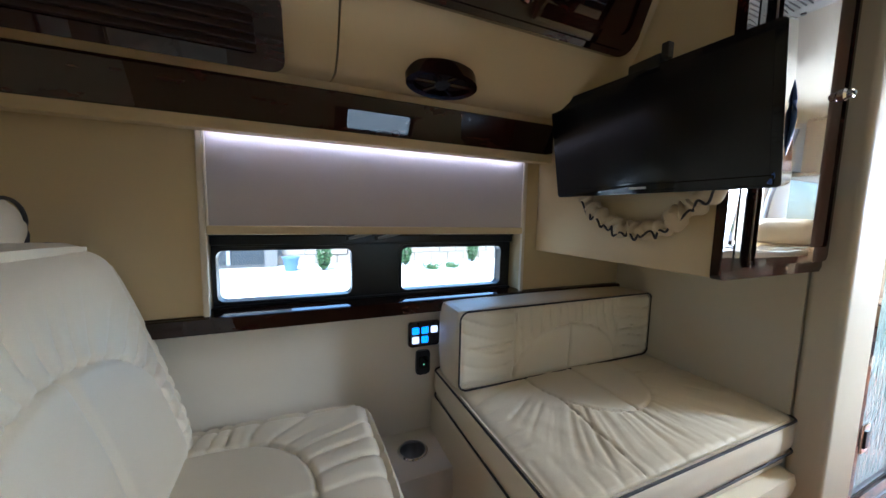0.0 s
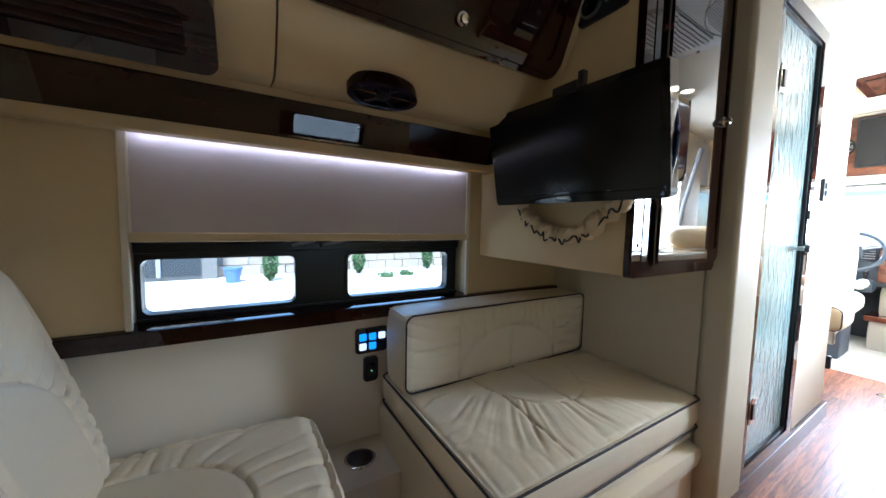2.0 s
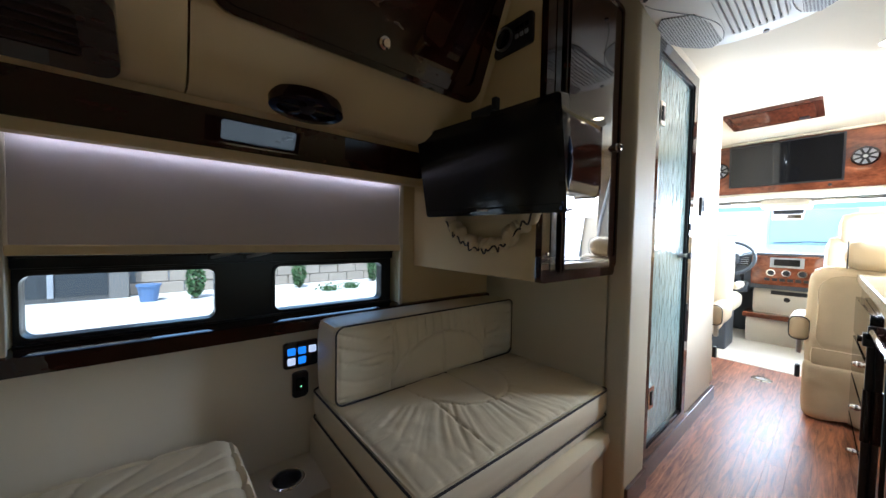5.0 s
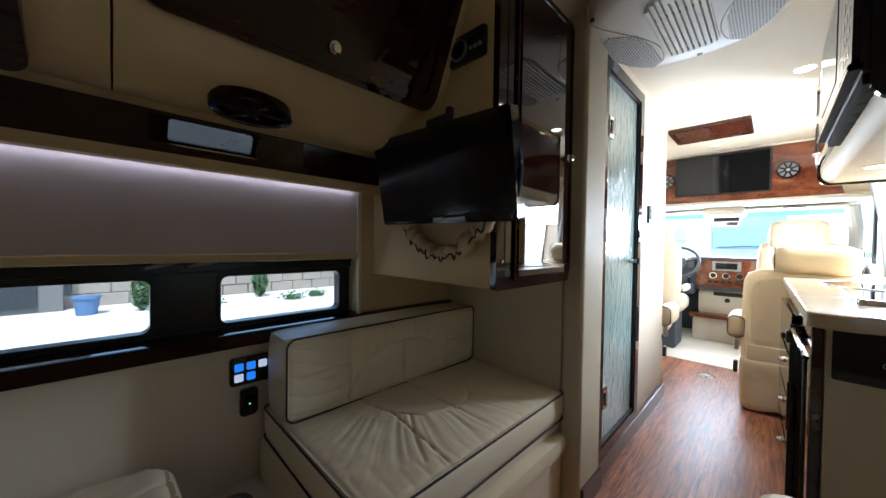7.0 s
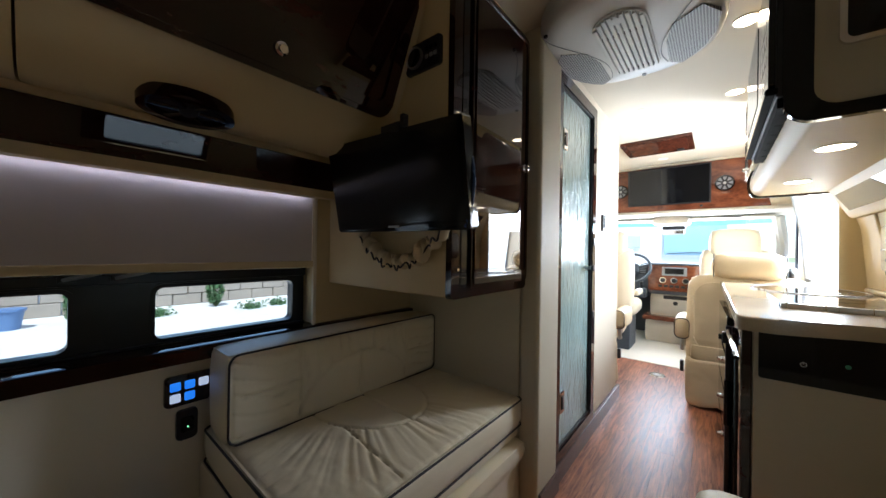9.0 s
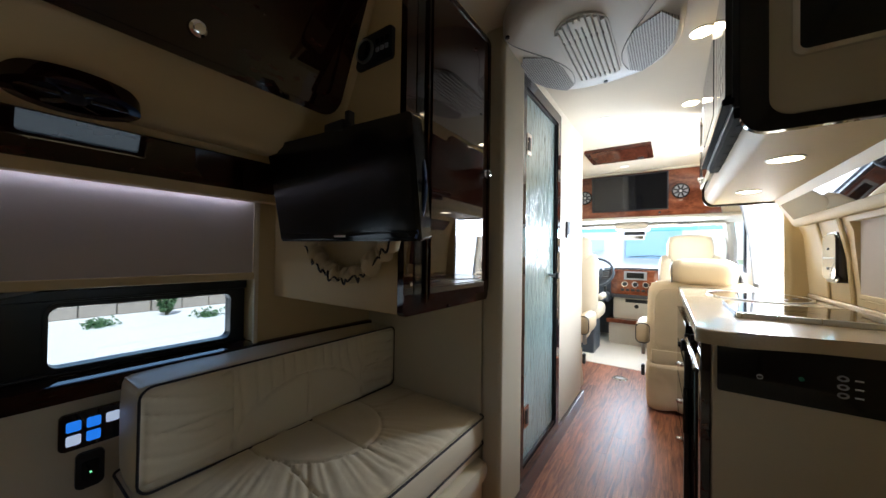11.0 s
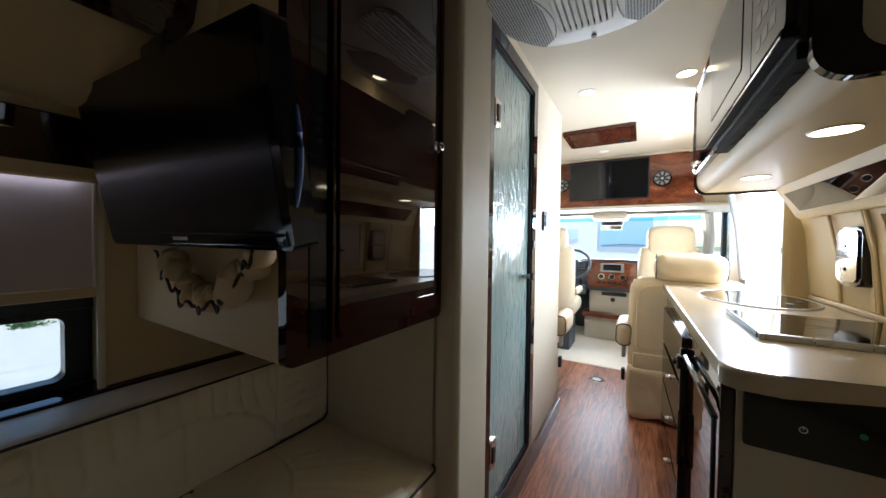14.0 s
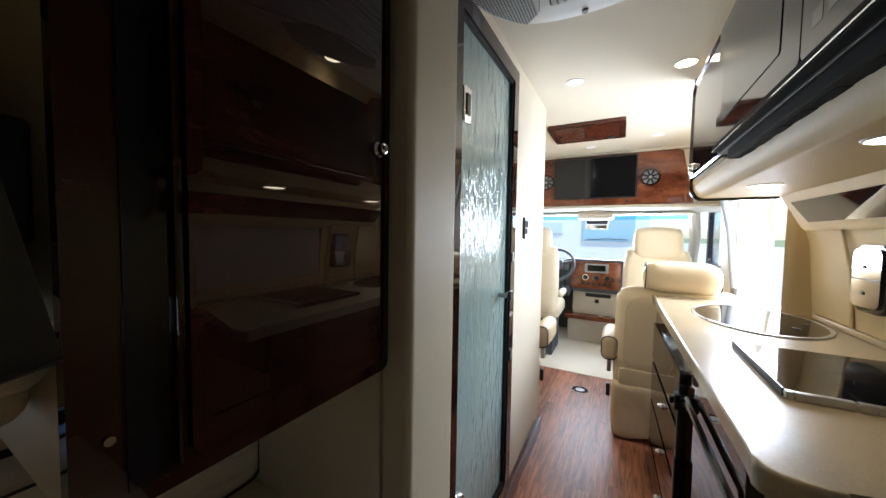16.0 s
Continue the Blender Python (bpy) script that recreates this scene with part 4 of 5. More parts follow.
for i in range(3):
    part("round_key", ring(ellipse(-0.42, 0.775 - 0.022 * i, 0.011, 0.008, 18), ellipse(-0.42, 0.775 - 0.022 * i, 0.006, 0.004, 18), "x", 1.6305, 1.6290), GREYPL, cp, "grey ring key")
    part("print", box((1.6292, -0.455, 0.772 - 0.022 * i), (1.6304, -0.44, 0.776 - 0.022 * i)), INK, cp)
part("status_mark", disc((1.6295, -0.345, 0.757), "x", 0.006, -0.001, 12), GREENLED, cp, "faint green mark")
for i, (z0, z1) in enumerate(((0.60, 0.775), (0.40, 0.575), (0.20, 0.38), (0.01, 0.18))):
    drw = part("drawer", slab([(2.205, -0.126), (2.87, -0.112), (2.87, -0.083), (2.205, -0.105)], "z", z0, z1), WOOD, gal, "glossy dark wooden drawer front")
    part("edge_band", box((2.190, GY + 0.0045, z0), (2.2045, -0.104, z1), 0.002), BLACKGLOSS, drw)
    part("top_band", slab([(2.205, -0.118), (2.87, -0.105), (2.87, -0.084), (2.205, -0.106)], "z", z1 + 0.0005, z1 + 0.0035), BLACKGLOSS, drw)
    if i:
        knob(drw, (2.50, -0.0955, z1 - 0.06), "y", 0.014, 0.020)
post = thing("table_post", (2.18, -0.115, 0), "black folding table bracket with a long strut at the galley", "bracket")
part("post", box((2.166, -0.1205, -0.012), (2.1895, -0.100, 0.74), 0.003), BLACK, post)
part("sleeve", box((2.160, -0.1205, 0.30), (2.1897, -0.096, 0.50), 0.004), BLACKGLOSS, post)
part("clamp", box((2.150, -0.1205, 0.665), (2.1898, -0.088, 0.715), 0.005), BLACK, post, "black clamp")
part("clamp_knob", disc((2.172, -0.088, 0.69), "y", 0.012, 0.012, 14), BLACKGLOSS, post)
part("strut", tube([(2.15, -0.104, 0.702), (2.08, -0.108, 0.735), (1.63, -0.117, 0.732)], 0.0085, 8), BLACKGLOSS, post, "long black strut")
part("strut_end", tube([(1.63, -0.117, 0.732), (1.625, -0.119, 0.0)], 0.005, 8), BLACKGLOSS, post)

wt = thing("worktop", (2.3, -0.4, 0.842), "cream speckled solid worktop with rounded edges", "worktop")
outline = [(3.13, -0.655), (3.13, -0.088), (1.60, -0.114)] + [(1.552 + 0.036 * math.cos(radians(a)), -0.151 + 0.042 * math.sin(radians(a))) for a in (70, 95, 120, 145, 170)] + [(1.513, -0.20), (1.575, -0.36), (1.622, -0.655)]
top = slab(outline, "z", 0.842, 0.882, 0.010, seg=3)
part("top", top, STONE, wt)
part("upstand", box((1.63, -0.658, 0.882), (2.845, -0.636, 0.905), 0.006), STONE, wt, "low upstand at the wall")
hob = thing("cooktop", (1.93, -0.42, 0.882), "black glass cooktop with a steel front edge", "cooktop")
part("glass", slab(rounded(1.845, -0.60, 2.205, -0.236, 0.004), "z", 0.8822, 0.897, 0.002), BLACKGLOSS, hob)
part("edge", box((1.830, -0.60, 0.8822), (1.846, -0.235, 0.899), 0.003), STEEL, hob, "brushed steel edge")
part("side_edge", box((1.846, -0.2385, 0.8822), (2.205, -0.2335, 0.900), 0.001), BLACK, hob)
for x in (1.94, 2.09):
    part("burner_mark", ring(ellipse(x, -0.42, 0.062, 0.062, 36), ellipse(x, -0.42, 0.060, 0.060, 36), "z", 0.8968, 0.8973), KEYGREY, hob)
sink = thing("sink", (2.67, -0.42, 0.882), "round sink under a black glass lid with a steel rim", "sink")
part("rim", ring(ellipse(2.69, -0.415, 0.285, 0.205, 48), ellipse(2.69, -0.415, 0.272, 0.193, 48), "z", 0.8822, 0.888), STEEL, sink, "brushed steel rim")
part("lid", slab(ellipse(2.69, -0.415, 0.272, 0.193, 48), "z", 0.8822, 0.8868), BLACKGLOSS, sink, "black glass lid")
for x, y in ((2.57, -0.50), (2.66, -0.555)):
    part("finger_hole", slab(ellipse(x, y, 0.02, 0.011, 16), "z", 0.8868, 0.888), BLACK, sink)
part("drain_cap", disc((2.86, -0.32, 0.8868), "z", 0.018, 0.002), CHROME, sink, "chrome cap")

# ---- upper units of the right side ----
UY, UZ = -0.20, 1.40
up = thing("upper_cabinet", (2.2, -0.38, 1.40), "cream upper cabinet with dark wooden edges over the worktop", "cabinet")
shell = [(UY - 0.012, 1.964), (UY - 0.012, 1.46)] + [(UY - 0.06 + 0.048 * math.cos(radians(a)), UZ + 0.06 + 0.06 * math.sin(radians(a))) for a in (0, -25, -50, -75, -90)] + [(-0.52, UZ), (-0.52, 1.964)]
part("body", prism(shell, "x", 1.445, 2.86), VINYL, up, "", 45)
big = [(u + (0.012 if u > -0.4 else 0), v - (0.012 if v < 1.6 else 0)) for u, v in shell]
part("end_edge", prism(big, "x", 2.86, 2.872), WOOD, up, "dark wooden edge")
edge_outer = rounded(-0.519, 1.392, UY + 0.008, 1.962, 0.055, 6)
edge_inner = rounded(-0.519 + 0.0, 1.425, UY - 0.045, 1.962, 0.045, 6)
part("near_edge", ring(edge_outer, edge_inner, "x", 1.425, 1.4455), BLACKGLOSS, up, "wide dark wooden end edge")
# same vinyl with the shade in its colour
part("near_panel", slab(rounded(-0.518, 1.425, UY - 0.045, 1.962, 0.045, 6), "x", 1.436, 1.4455), SHADEWALL, up, "end panel in the shade-toned vinyl")
part("window_trim", ring(rounded(-0.51, 1.56, -0.285, 1.95, 0.02), rounded(-0.50, 1.572, -0.297, 1.938, 0.015), "x", 1.424, 1.437), CHROME, up, "chrome trim")
part("window_glass", slab(rounded(-0.502, 1.57, -0.295, 1.94, 0.015), "x", 1.430, 1.437), BLACKGLOSS, up, "dark glass inset")
ud = part("door", slab(rounded(2.235, 1.475, 2.845, 1.925, 0.05), "y", UY - 0.014, UY + 0.006, 0.004), WOOD, up, "glossy dark wooden door")
part("door_rim", ring(rounded(2.25, 1.49, 2.83, 1.91, 0.045), rounded(2.255, 1.495, 2.825, 1.905, 0.042), "y", UY + 0.004, UY + 0.012), CHROME, ud, "thin bright rim")
knob(ud, (2.74, UY + 0.006, 1.535), "y", 0.014, 0.02)
mw = thing("microwave", (1.85, -0.33, 1.47), "black glass microwave oven built into the upper cabinet", "microwave")
part("case", box((1.447, UY - 0.014, 1.475), (2.222, UY + 0.020, 1.86), 0.006), BLACK, mw)
part("door", slab(rounded(1.66, 1.505, 2.215, 1.85, 0.008), "y", UY + 0.020, UY + 0.034, 0.003), BLACKGLOSS, mw, "black glass door")
part("door_window", slab(rounded(1.74, 1.56, 2.15, 1.82, 0.01), "y", UY + 0.034, UY + 0.0355), SCREEN, mw)
part("control_strip", slab(rounded(1.45, 1.505, 1.655, 1.85, 0.008), "y", UY + 0.020, UY + 0.034, 0.003), BLACKGLOSS, mw)
for i in range(4):
    for j in range(3):
        part("key", box((1.50 + 0.045 * j, UY + 0.0335, 1.54 + 0.05 * i), (1.53 + 0.045 * j, UY + 0.0344, 1.565 + 0.05 * i)), KEYGREY, mw)
part("lower_trim", box((1.447, UY + 0.012, 1.482), (2.218, UY + 0.040, 1.502), 0.005), MATTEBLACK, mw, "black lower trim")
part("trim_line", box((1.447, UY + 0.040, 1.484), (2.218, UY + 0.0415, 1.487)), CHROME, mw, "thin chrome line")
part("vent_grille", box((1.46, UY - 0.03, 1.447), (2.15, UY + 0.016, 1.476), 0.004), MATTEBLACK, mw, "dark vent grille")
for i in range(6):
    part("vent_slot", box((1.52 + 0.1 * i, UY - 0.02, 1.4455), (1.58 + 0.1 * i, UY + 0.004, 1.4475)), MATTEBLACK, mw)
vr = thing("kitchen_valance", (2.2, -0.55, 1.25), "cream padded valance with a mirror-gloss dark wooden strip", "valance")
VT, VB = Vector((0, -0.505, 1.398)), Vector((0, -0.575, 1.252))
prof = [(VT.y, VT.z), (VB.y, VB.z + 0.012), (VB.y - 0.012, VB.z), (-0.64, VB.z + 0.004), (-0.58, 1.398)]
vb = prism(prof, "x", 1.46, 2.81)
part("board", vb, VINYL, vr)
VD = (VT - VB).normalized()
st = slab([(-0.62, 0.035), (0.60, 0.035), (0.645, 0.125), (-0.62, 0.125)], "z", -0.004, 0.008, 0.002)
ks = part("wood_strip", orient(st, Vector((2.10, VB.y, VB.z)), (1, 0, 0), VD), WOOD, vr, "mirror-gloss dark strip")
KN = Vector((1, 0, 0)).cross(VD)
for x in (2.45, 2.0):
    kq = spin([(0, 0), (0.007, 0), (0.006, 0.005), (0, 0.006)], (0, 0, 0), "z", 14)
    bmesh.ops.translate(kq, vec=(x - 2.10, 0.075, 0.008), verts=kq.verts[:])
    part("stud", orient(kq, Vector((2.10, VB.y, VB.z)), (1, 0, 0), VD), CHROME, ks, "small chrome stud")
rp = thing("wall_plate", (2.46, -0.64, 0.99), "chrome-faced dark plate with rounded corners on the wall", "wall plate")
part("plate", slab(rounded(2.375, 0.985, 2.535, 1.20, 0.03), "y", -0.66, -0.618, 0.008), BLACKGLOSS, rp)
part("face", slab(rounded(2.392, 1.0, 2.533, 1.188, 0.025), "y", -0.618, -0.612), mat("dark_mirror", (0.34, 0.34, 0.35), 0.05, metal=1), rp, "mirror-bright dark face")
part("divider", box((2.392, -0.6125, 1.088), (2.533, -0.6105, 1.092)), BLACK, rp)
for z in (1.045, 1.13):
    part("screw", disc((2.47, -0.612, z), "y", 0.006, 0.003, 12), BLACK, rp)
for x in (2.36, 2.60, 2.345):
    setting("wall_seam", tube([(x, -0.652, 0.90), (x + 0.005, -0.640, 1.1), (x + 0.01, -0.612, 1.26)], 0.006, 8), VINYL, "padded seam of the cream wall", "trim")
kw = thing("window_2", (1.96, -0.69, 0.93), "kitchen window behind a lowered taupe blind", "window", "", "structure")
part("window_frame", ring(rounded(1.62, 0.93, 2.30, 1.235, 0.004, 6), rounded(1.66, 0.96, 2.26, 1.20, 0.03, 6), "y", -0.71, -0.68), RUBBER, kw)
gp = part("pane", box((1.64, -0.70, 0.95), (2.28, -0.697, 1.21)), PANE, kw)
gp.visible_shadow = False
part("blind_cloth", box((1.625, -0.655, 0.95), (2.295, -0.652, 1.24)), BLIND, kw, "lowered taupe blind")
part("blind_bar", box((1.625, -0.66, 0.932), (2.295, -0.648, 0.952), 0.004), VINYL, kw)

# ---- ceiling fittings ----
def downlight(x, y, z, glow, r=0.042):
    t = thing("downlight", (x, y, z), "round recessed downlight, warm and lit" if glow else "round recessed downlight with a white lens", "light", "downlights")
    part("bezel", spin([(r * 0.90, -0.002), (r * 0.92, -0.004), (r, -0.003), (r * 1.04, 0.0), (r * 0.90, 0.0)], (x, y, z), "z", 32), WHITEPL, t)
    part("lens", disc((x, y, z - 0.0032), "z", r * 0.91, 0.003), LAMPGLOW if glow else LAMPDIM, t, "glowing lens" if glow else "white lens")
    if glow:
        lamp("downlight_beam", "SPOT", look((x, y, z - 0.012), (x, y + 0.001, z - 1)), glow, WARM, 0.03, 0, 130)


for x, y in ((1.94, -0.146), (2.66, -0.137)):
    downlight(x, y, CEIL, 1.8)
for x, y in ((2.645, 0.309), (3.80, -0.13), (3.98, 0.335)):
    downlight(x, y, CEIL, 0)
for x, y in ((1.79, -0.345), (2.425, -0.348)):
    downlight(x, y, UZ, 0.8, 0.045)

PERF = bpy.data.materials.new("perforated_grey")
PERF.use_nodes = True
pn, pl = PERF.node_tree.nodes, PERF.node_tree.links
ptc = pn.new("ShaderNodeTexCoord")
pv = pn.new("ShaderNodeTexVoronoi")
pv.voronoi_dimensions = "2D"
pv.inputs["Scale"].default_value = 115
pv.inputs["Randomness"].default_value = 0.0
pl.new(ptc.outputs["Object"], pv.inputs["Vector"])
pr = pn.new("ShaderNodeValToRGB")
pr.color_ramp.elements[0].position, pr.color_ramp.elements[1].position = 0.30, 0.42
pr.color_ramp.elements[0].color, pr.color_ramp.elements[1].color = (0.07, 0.07, 0.075, 1), (0.55, 0.55, 0.55, 1)
pl.new(pv.outputs["Distance"], pr.inputs["Fac"])
pl.new(pr.outputs["Color"], pn["Principled BSDF"].inputs["Base Color"])
ac = thing("air_conditioner", (1.69, 0.21, 1.88), "white oval ceiling air conditioner with perforated corners", "air conditioner")
ACX, ACY = 1.69, 0.212


def superell(a, b, p=2.6, n=64):
    out = []
    for i in range(n):
        t = 2 * math.pi * i / n
        c, s = math.cos(t), math.sin(t)
        out.append((ACX + a * math.copysign(abs(c) ** (2 / p), c), ACY + b * math.copysign(abs(s) ** (2 / p), s)))
    return out


shell_bm = bmesh.new()
rows = []
for k, zz in ((1.0, CEIL), (1.0, 1.935), (0.98, 1.912), (0.92, 1.898), (0.8, 1.889), (0.4, 1.884)):
    rows.append([shell_bm.verts.new((u, v, zz)) for u, v in superell(0.355 * k, 0.305 * k)])
for p, q in zip(rows, rows[1:]):
    for i in range(64):
        shell_bm.faces.new((p[i], p[(i + 1) % 64], q[(i + 1) % 64], q[i]))
shell_bm.faces.new(rows[-1])
part("shell", shell_bm, WHITEPL, ac, "", 60)
gx0, gx1, gy0, gy1 = 1.466, 1.905, 0.130, 0.300


def grille_outline(d):
    """An arch towards the rear, nearly straight at the front, widened by d."""
    r, cx, cy = (gy1 - gy0) / 2 + d, gx0 + (gy1 - gy0) / 2, (gy0 + gy1) / 2
    pts = [(cx + r * math.cos(radians(a)), cy + r * math.sin(radians(a))) for a in range(90, 271, 12)]
    q = 0.03 + d
    for a in range(-90, 91, 12):
        pts.append((gx1 + d - q + q * math.cos(radians(a)), (gy0 - d + q if a < 0 else gy1 + d - q) + q * math.sin(radians(a))))
    return pts


part("grille_frame", ring(grille_outline(0.005), grille_outline(0.0), "z", 1.888, 1.8795), WHITEPL, ac)
part("grille_back", slab(grille_outline(0.0), "z", 1.886, 1.8835), mat("pale_grille_grey", (0.5, 0.5, 0.5), 0.5), ac)
for i in range(9):
    y = gy0 + 0.0095 + i * 0.0189
    arch = 0.085 - math.sqrt(max(0.0, 0.083 ** 2 - (y - 0.215) ** 2))
    front = 0.012 if i in (0, 8) else 0.003
    part("louvre", box((gx0 + arch, y - 0.0072, 1.873), (gx1 - front, y + 0.0072, 1.8838), 0.003, 2), WHITEPL, ac)
    if i < 8:
        for x in (1.595, 1.883):
            if gx0 + arch < x - 0.02:
                part("dark_slot", box((x - 0.010, y + 0.0074, 1.8790), (x + 0.010, y + 0.0115, 1.8832)), BLACK, ac)
part("grille_bar", box((1.574, gy0 + 0.004, 1.8770), (1.579, gy1 - 0.004, 1.8832)), WHITEPL, ac)
part("rear_knob", spin([(0, -0.012), (0.02, -0.010), (0.024, 0.0), (0, 0.0)], (1.50, 0.215, 1.8830), "z", 20), WHITEPL, ac, "round grey knob")
for sgn in (1, -1):
    cor = [(1.60, 0.235), (1.655, 0.145), (1.76, 0.118), (1.93, 0.115), (1.975, 0.16), (1.955, 0.215), (1.90, 0.27), (1.80, 0.305), (1.68, 0.285)]
    pts = []
    for u, v in cor:
        k = math.hypot((u - ACX) / 0.335, v / 0.288)
        k = min(1.0, 0.985 / k)
        pts.append((ACX + (u - ACX) * k, ACY + sgn * v * k))
    part("perforated_panel", slab(pts, "z", 1.90, 1.8836), PERF, ac, "grey perforated panel")
    seam = [(1.47 + 0.45 * f, ACY + sgn * (0.245 - 0.150 * math.sin(math.pi * min(1.0, f * 0.62)) ** 1.4), 1.8835) for f in [k / 16 for k in range(17)]]
    part("panel_seam", tube(seam, 0.0018, 6), GREYPL, ac)
part("screw", disc((1.985, 0.20, 1.89), "z", 0.009, -0.006, 12), GREYPL, ac)
part("screw", disc((1.46, 0.455, 1.90), "z", 0.008, -0.006, 12), BLACK, ac)

cv = thing("ceiling_vent", (3.49, 0.32, 1.95), "glossy reddish wooden louvre vent in the ceiling", "vent")
part("frame", ring(rounded(3.275, 0.08, 3.70, 0.565, 0.02), rounded(3.315, 0.12, 3.66, 0.525, 0.012), "z", CEIL, CEIL - 0.022), WOODRED, cv)
part("backing", box((3.31, 0.115, CEIL - 0.006), (3.665, 0.53, CEIL - 0.002)), BLACK, cv)
for i in range(11):
    x = 3.333 + i * 0.031
    s = box((-0.009, 0.12, -0.0025), (0.009, 0.525, 0.0025), 0.001, 1)
    bmesh.ops.rotate(s, cent=(0, 0, 0), matrix=Matrix.Rotation(radians(40), 3, "Y"), verts=s.verts[:])
    bmesh.ops.translate(s, vec=(x, 0, CEIL - 0.018), verts=s.verts[:])
    part("slat", s, WOODRED, cv)
part("latch", box((3.60, 0.15, CEIL - 0.030), (3.66, 0.20, CEIL - 0.022), 0.003), BLACK, cv)

# ---- front panel with the television ----
PX = 4.235
fpn = thing("media_panel", (PX, 0.31, 1.49), "glossy mahogany panel over the cab with a screen and two speakers", "panel")
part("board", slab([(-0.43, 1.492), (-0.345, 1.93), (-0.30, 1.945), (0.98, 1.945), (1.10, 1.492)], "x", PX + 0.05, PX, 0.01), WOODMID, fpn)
part("top_filler", box((PX - 0.006, -0.56, 1.946), (PX + 0.05, 1.24, 1.9645), 0.002), CEILING, fpn, "cream trim over the panel")
part("backing", box((PX + 0.052, -0.6, 1.50), (PX + 0.10, 1.24, CEIL)), PALE, fpn)
part("lower_shelf", box((PX - 0.02, -0.58, 1.462), (PX + 0.30, 1.24, 1.490), 0.01), DASHPALE, fpn, "pale shelf edge")
ft = thing("front_television", (PX, 0.32, 1.55), "black flat screen set into the mahogany panel", "television")
for nm, bm_, m_, lb in (("bezel", slab(rounded(-0.022, 1.552, 0.668, 1.925, 0.006), "x", PX, PX - 0.02, 0.003), BLACK, ""),
                        ("screen", box((PX - 0.0215, -0.008, 1.566), (PX - 0.0195, 0.654, 1.912)), BLACKGLOSS, "dark switched-off screen")):
    bmesh.ops.rotate(bm_, cent=(PX, 0, 1.552), matrix=Matrix.Rotation(radians(-7), 3, "Y"), verts=bm_.verts[:])
    part(nm, bm_, m_, ft, lb)
part("wedge", prism([(PX - 0.002, 1.556), (PX - 0.044, 1.915), (PX + 0.001, 1.915), (PX + 0.001, 1.556)], "y", 0.01, 0.64), BLACK, ft, "tilted mount behind the screen")
part("lens", disc((PX - 0.001, 0.05, 1.525), "x", 0.012, -0.006, 16), BLACK, fpn)


def speaker(y, z):
    t = thing("wall_speaker", (PX, y, z - 0.07), "round black loudspeaker with a slotted dark grille", "speaker", "front speakers")
    part("bezel", ring(ellipse(y, z, 0.072, 0.072, 40), ellipse(y, z, 0.060, 0.060, 40), "x", PX, PX - 0.014), WOOD, t)
    part("grille", slab(ellipse(y, z, 0.061, 0.061, 40), "x", PX, PX - 0.005), GREYPL, t)
    part("hub", ring(ellipse(y, z, 0.024, 0.024, 24), ellipse(y, z, 0.014, 0.014, 24), "x", PX - 0.004, PX - 0.014), BLACK, t)
    part("centre", disc((PX - 0.004, y, z), "x", 0.010, -0.008, 16), STEEL, t)
    for k in range(8):
        a = 2 * math.pi * (k + 0.5) / 8
        part("spoke", tube([(PX - 0.009, y + 0.022 * math.cos(a), z + 0.022 * math.sin(a)), (PX - 0.009, y + 0.064 * math.cos(a), z + 0.064 * math.sin(a))], 0.0075, 6), BLACK, t)


speaker(-0.118, 1.722)
speaker(0.745, 1.722)
for y0, y1 in ((-0.50, 0.18), (0.46, 1.14)):
    vz = thing("sun_visor", (4.8, (y0 + y1) / 2, 1.40), "pale fabric sun visor folded up over the windscreen", "sun visor", "sun visors")
    part("board", pad((4.62, y0, 1.428), (4.90, y1, 1.452), 0.01, 0.05), DASHPALE, vz)
    part("slot", box((4.617, y0 + 0.25, 1.435), (4.621, y0 + 0.40, 1.443)), BLACK, vz)
oc = thing("overhead_console", (4.8, 0.32, 1.37), "pale overhead console with the rear-view mirror", "console")
part("shell", pad((4.55, 0.16, 1.385), (4.95, 0.49, 1.46), 0.03, 0.04, 0.01), DASHPALE, oc)
part("mirror_housing", box((4.88, 0.21, 1.335), (4.93, 0.43, 1.39), 0.012), BLACK, oc, "black sensor housing")
part("mirror", box((4.84, 0.215, 1.282), (4.87, 0.43, 1.335), 0.012), WHITEPL, oc, "rear-view mirror")
part("mirror_glass", box((4.837, 0.225, 1.29), (4.8405, 0.42, 1.327)), CHROME, oc)

# ---- dashboard ----
da = thing("dashboard", (5.3, 0.31, 0.3), "dark dashboard with a mahogany centre console", "dashboard")
part("top", pad((4.98, -0.64, 0.80), (5.45, 1.24, 0.915), 0.045, 0.06), DASH, da)
part("radio_console", pad((4.90, 0.06, 0.61), (5.25, 0.58, 0.925), 0.03, 0.04), WOODMID, da, "mahogany centre console")
part("console_surround", slab(rounded(-0.055, 0.575, 0.70, 0.945, 0.09, 8), "x", 5.05, 4.93, 0.02), DASH, da, "dark console surround")
part("radio", box((4.893, 0.19, 0.80), (4.90, 0.43, 0.90), 0.004), GREYPL, da)
part("radio_screen", box((4.889, 0.22, 0.82), (4.894, 0.40, 0.885)), SCREEN, da, "dark radio screen")
for y in (0.20, 0.31, 0.42):
    part("climate_knob", spin([(0, -0.025), (0.024, -0.025), (0.030, 0), (0, 0)], (4.90, y, 0.745), "x", 20), BLACK, da)
    part("knob_ring", ring(ellipse(y, 0.745, 0.034, 0.034, 24), ellipse(y, 0.745, 0.027, 0.027, 24), "x", 4.90, 4.888), CHROME, da)
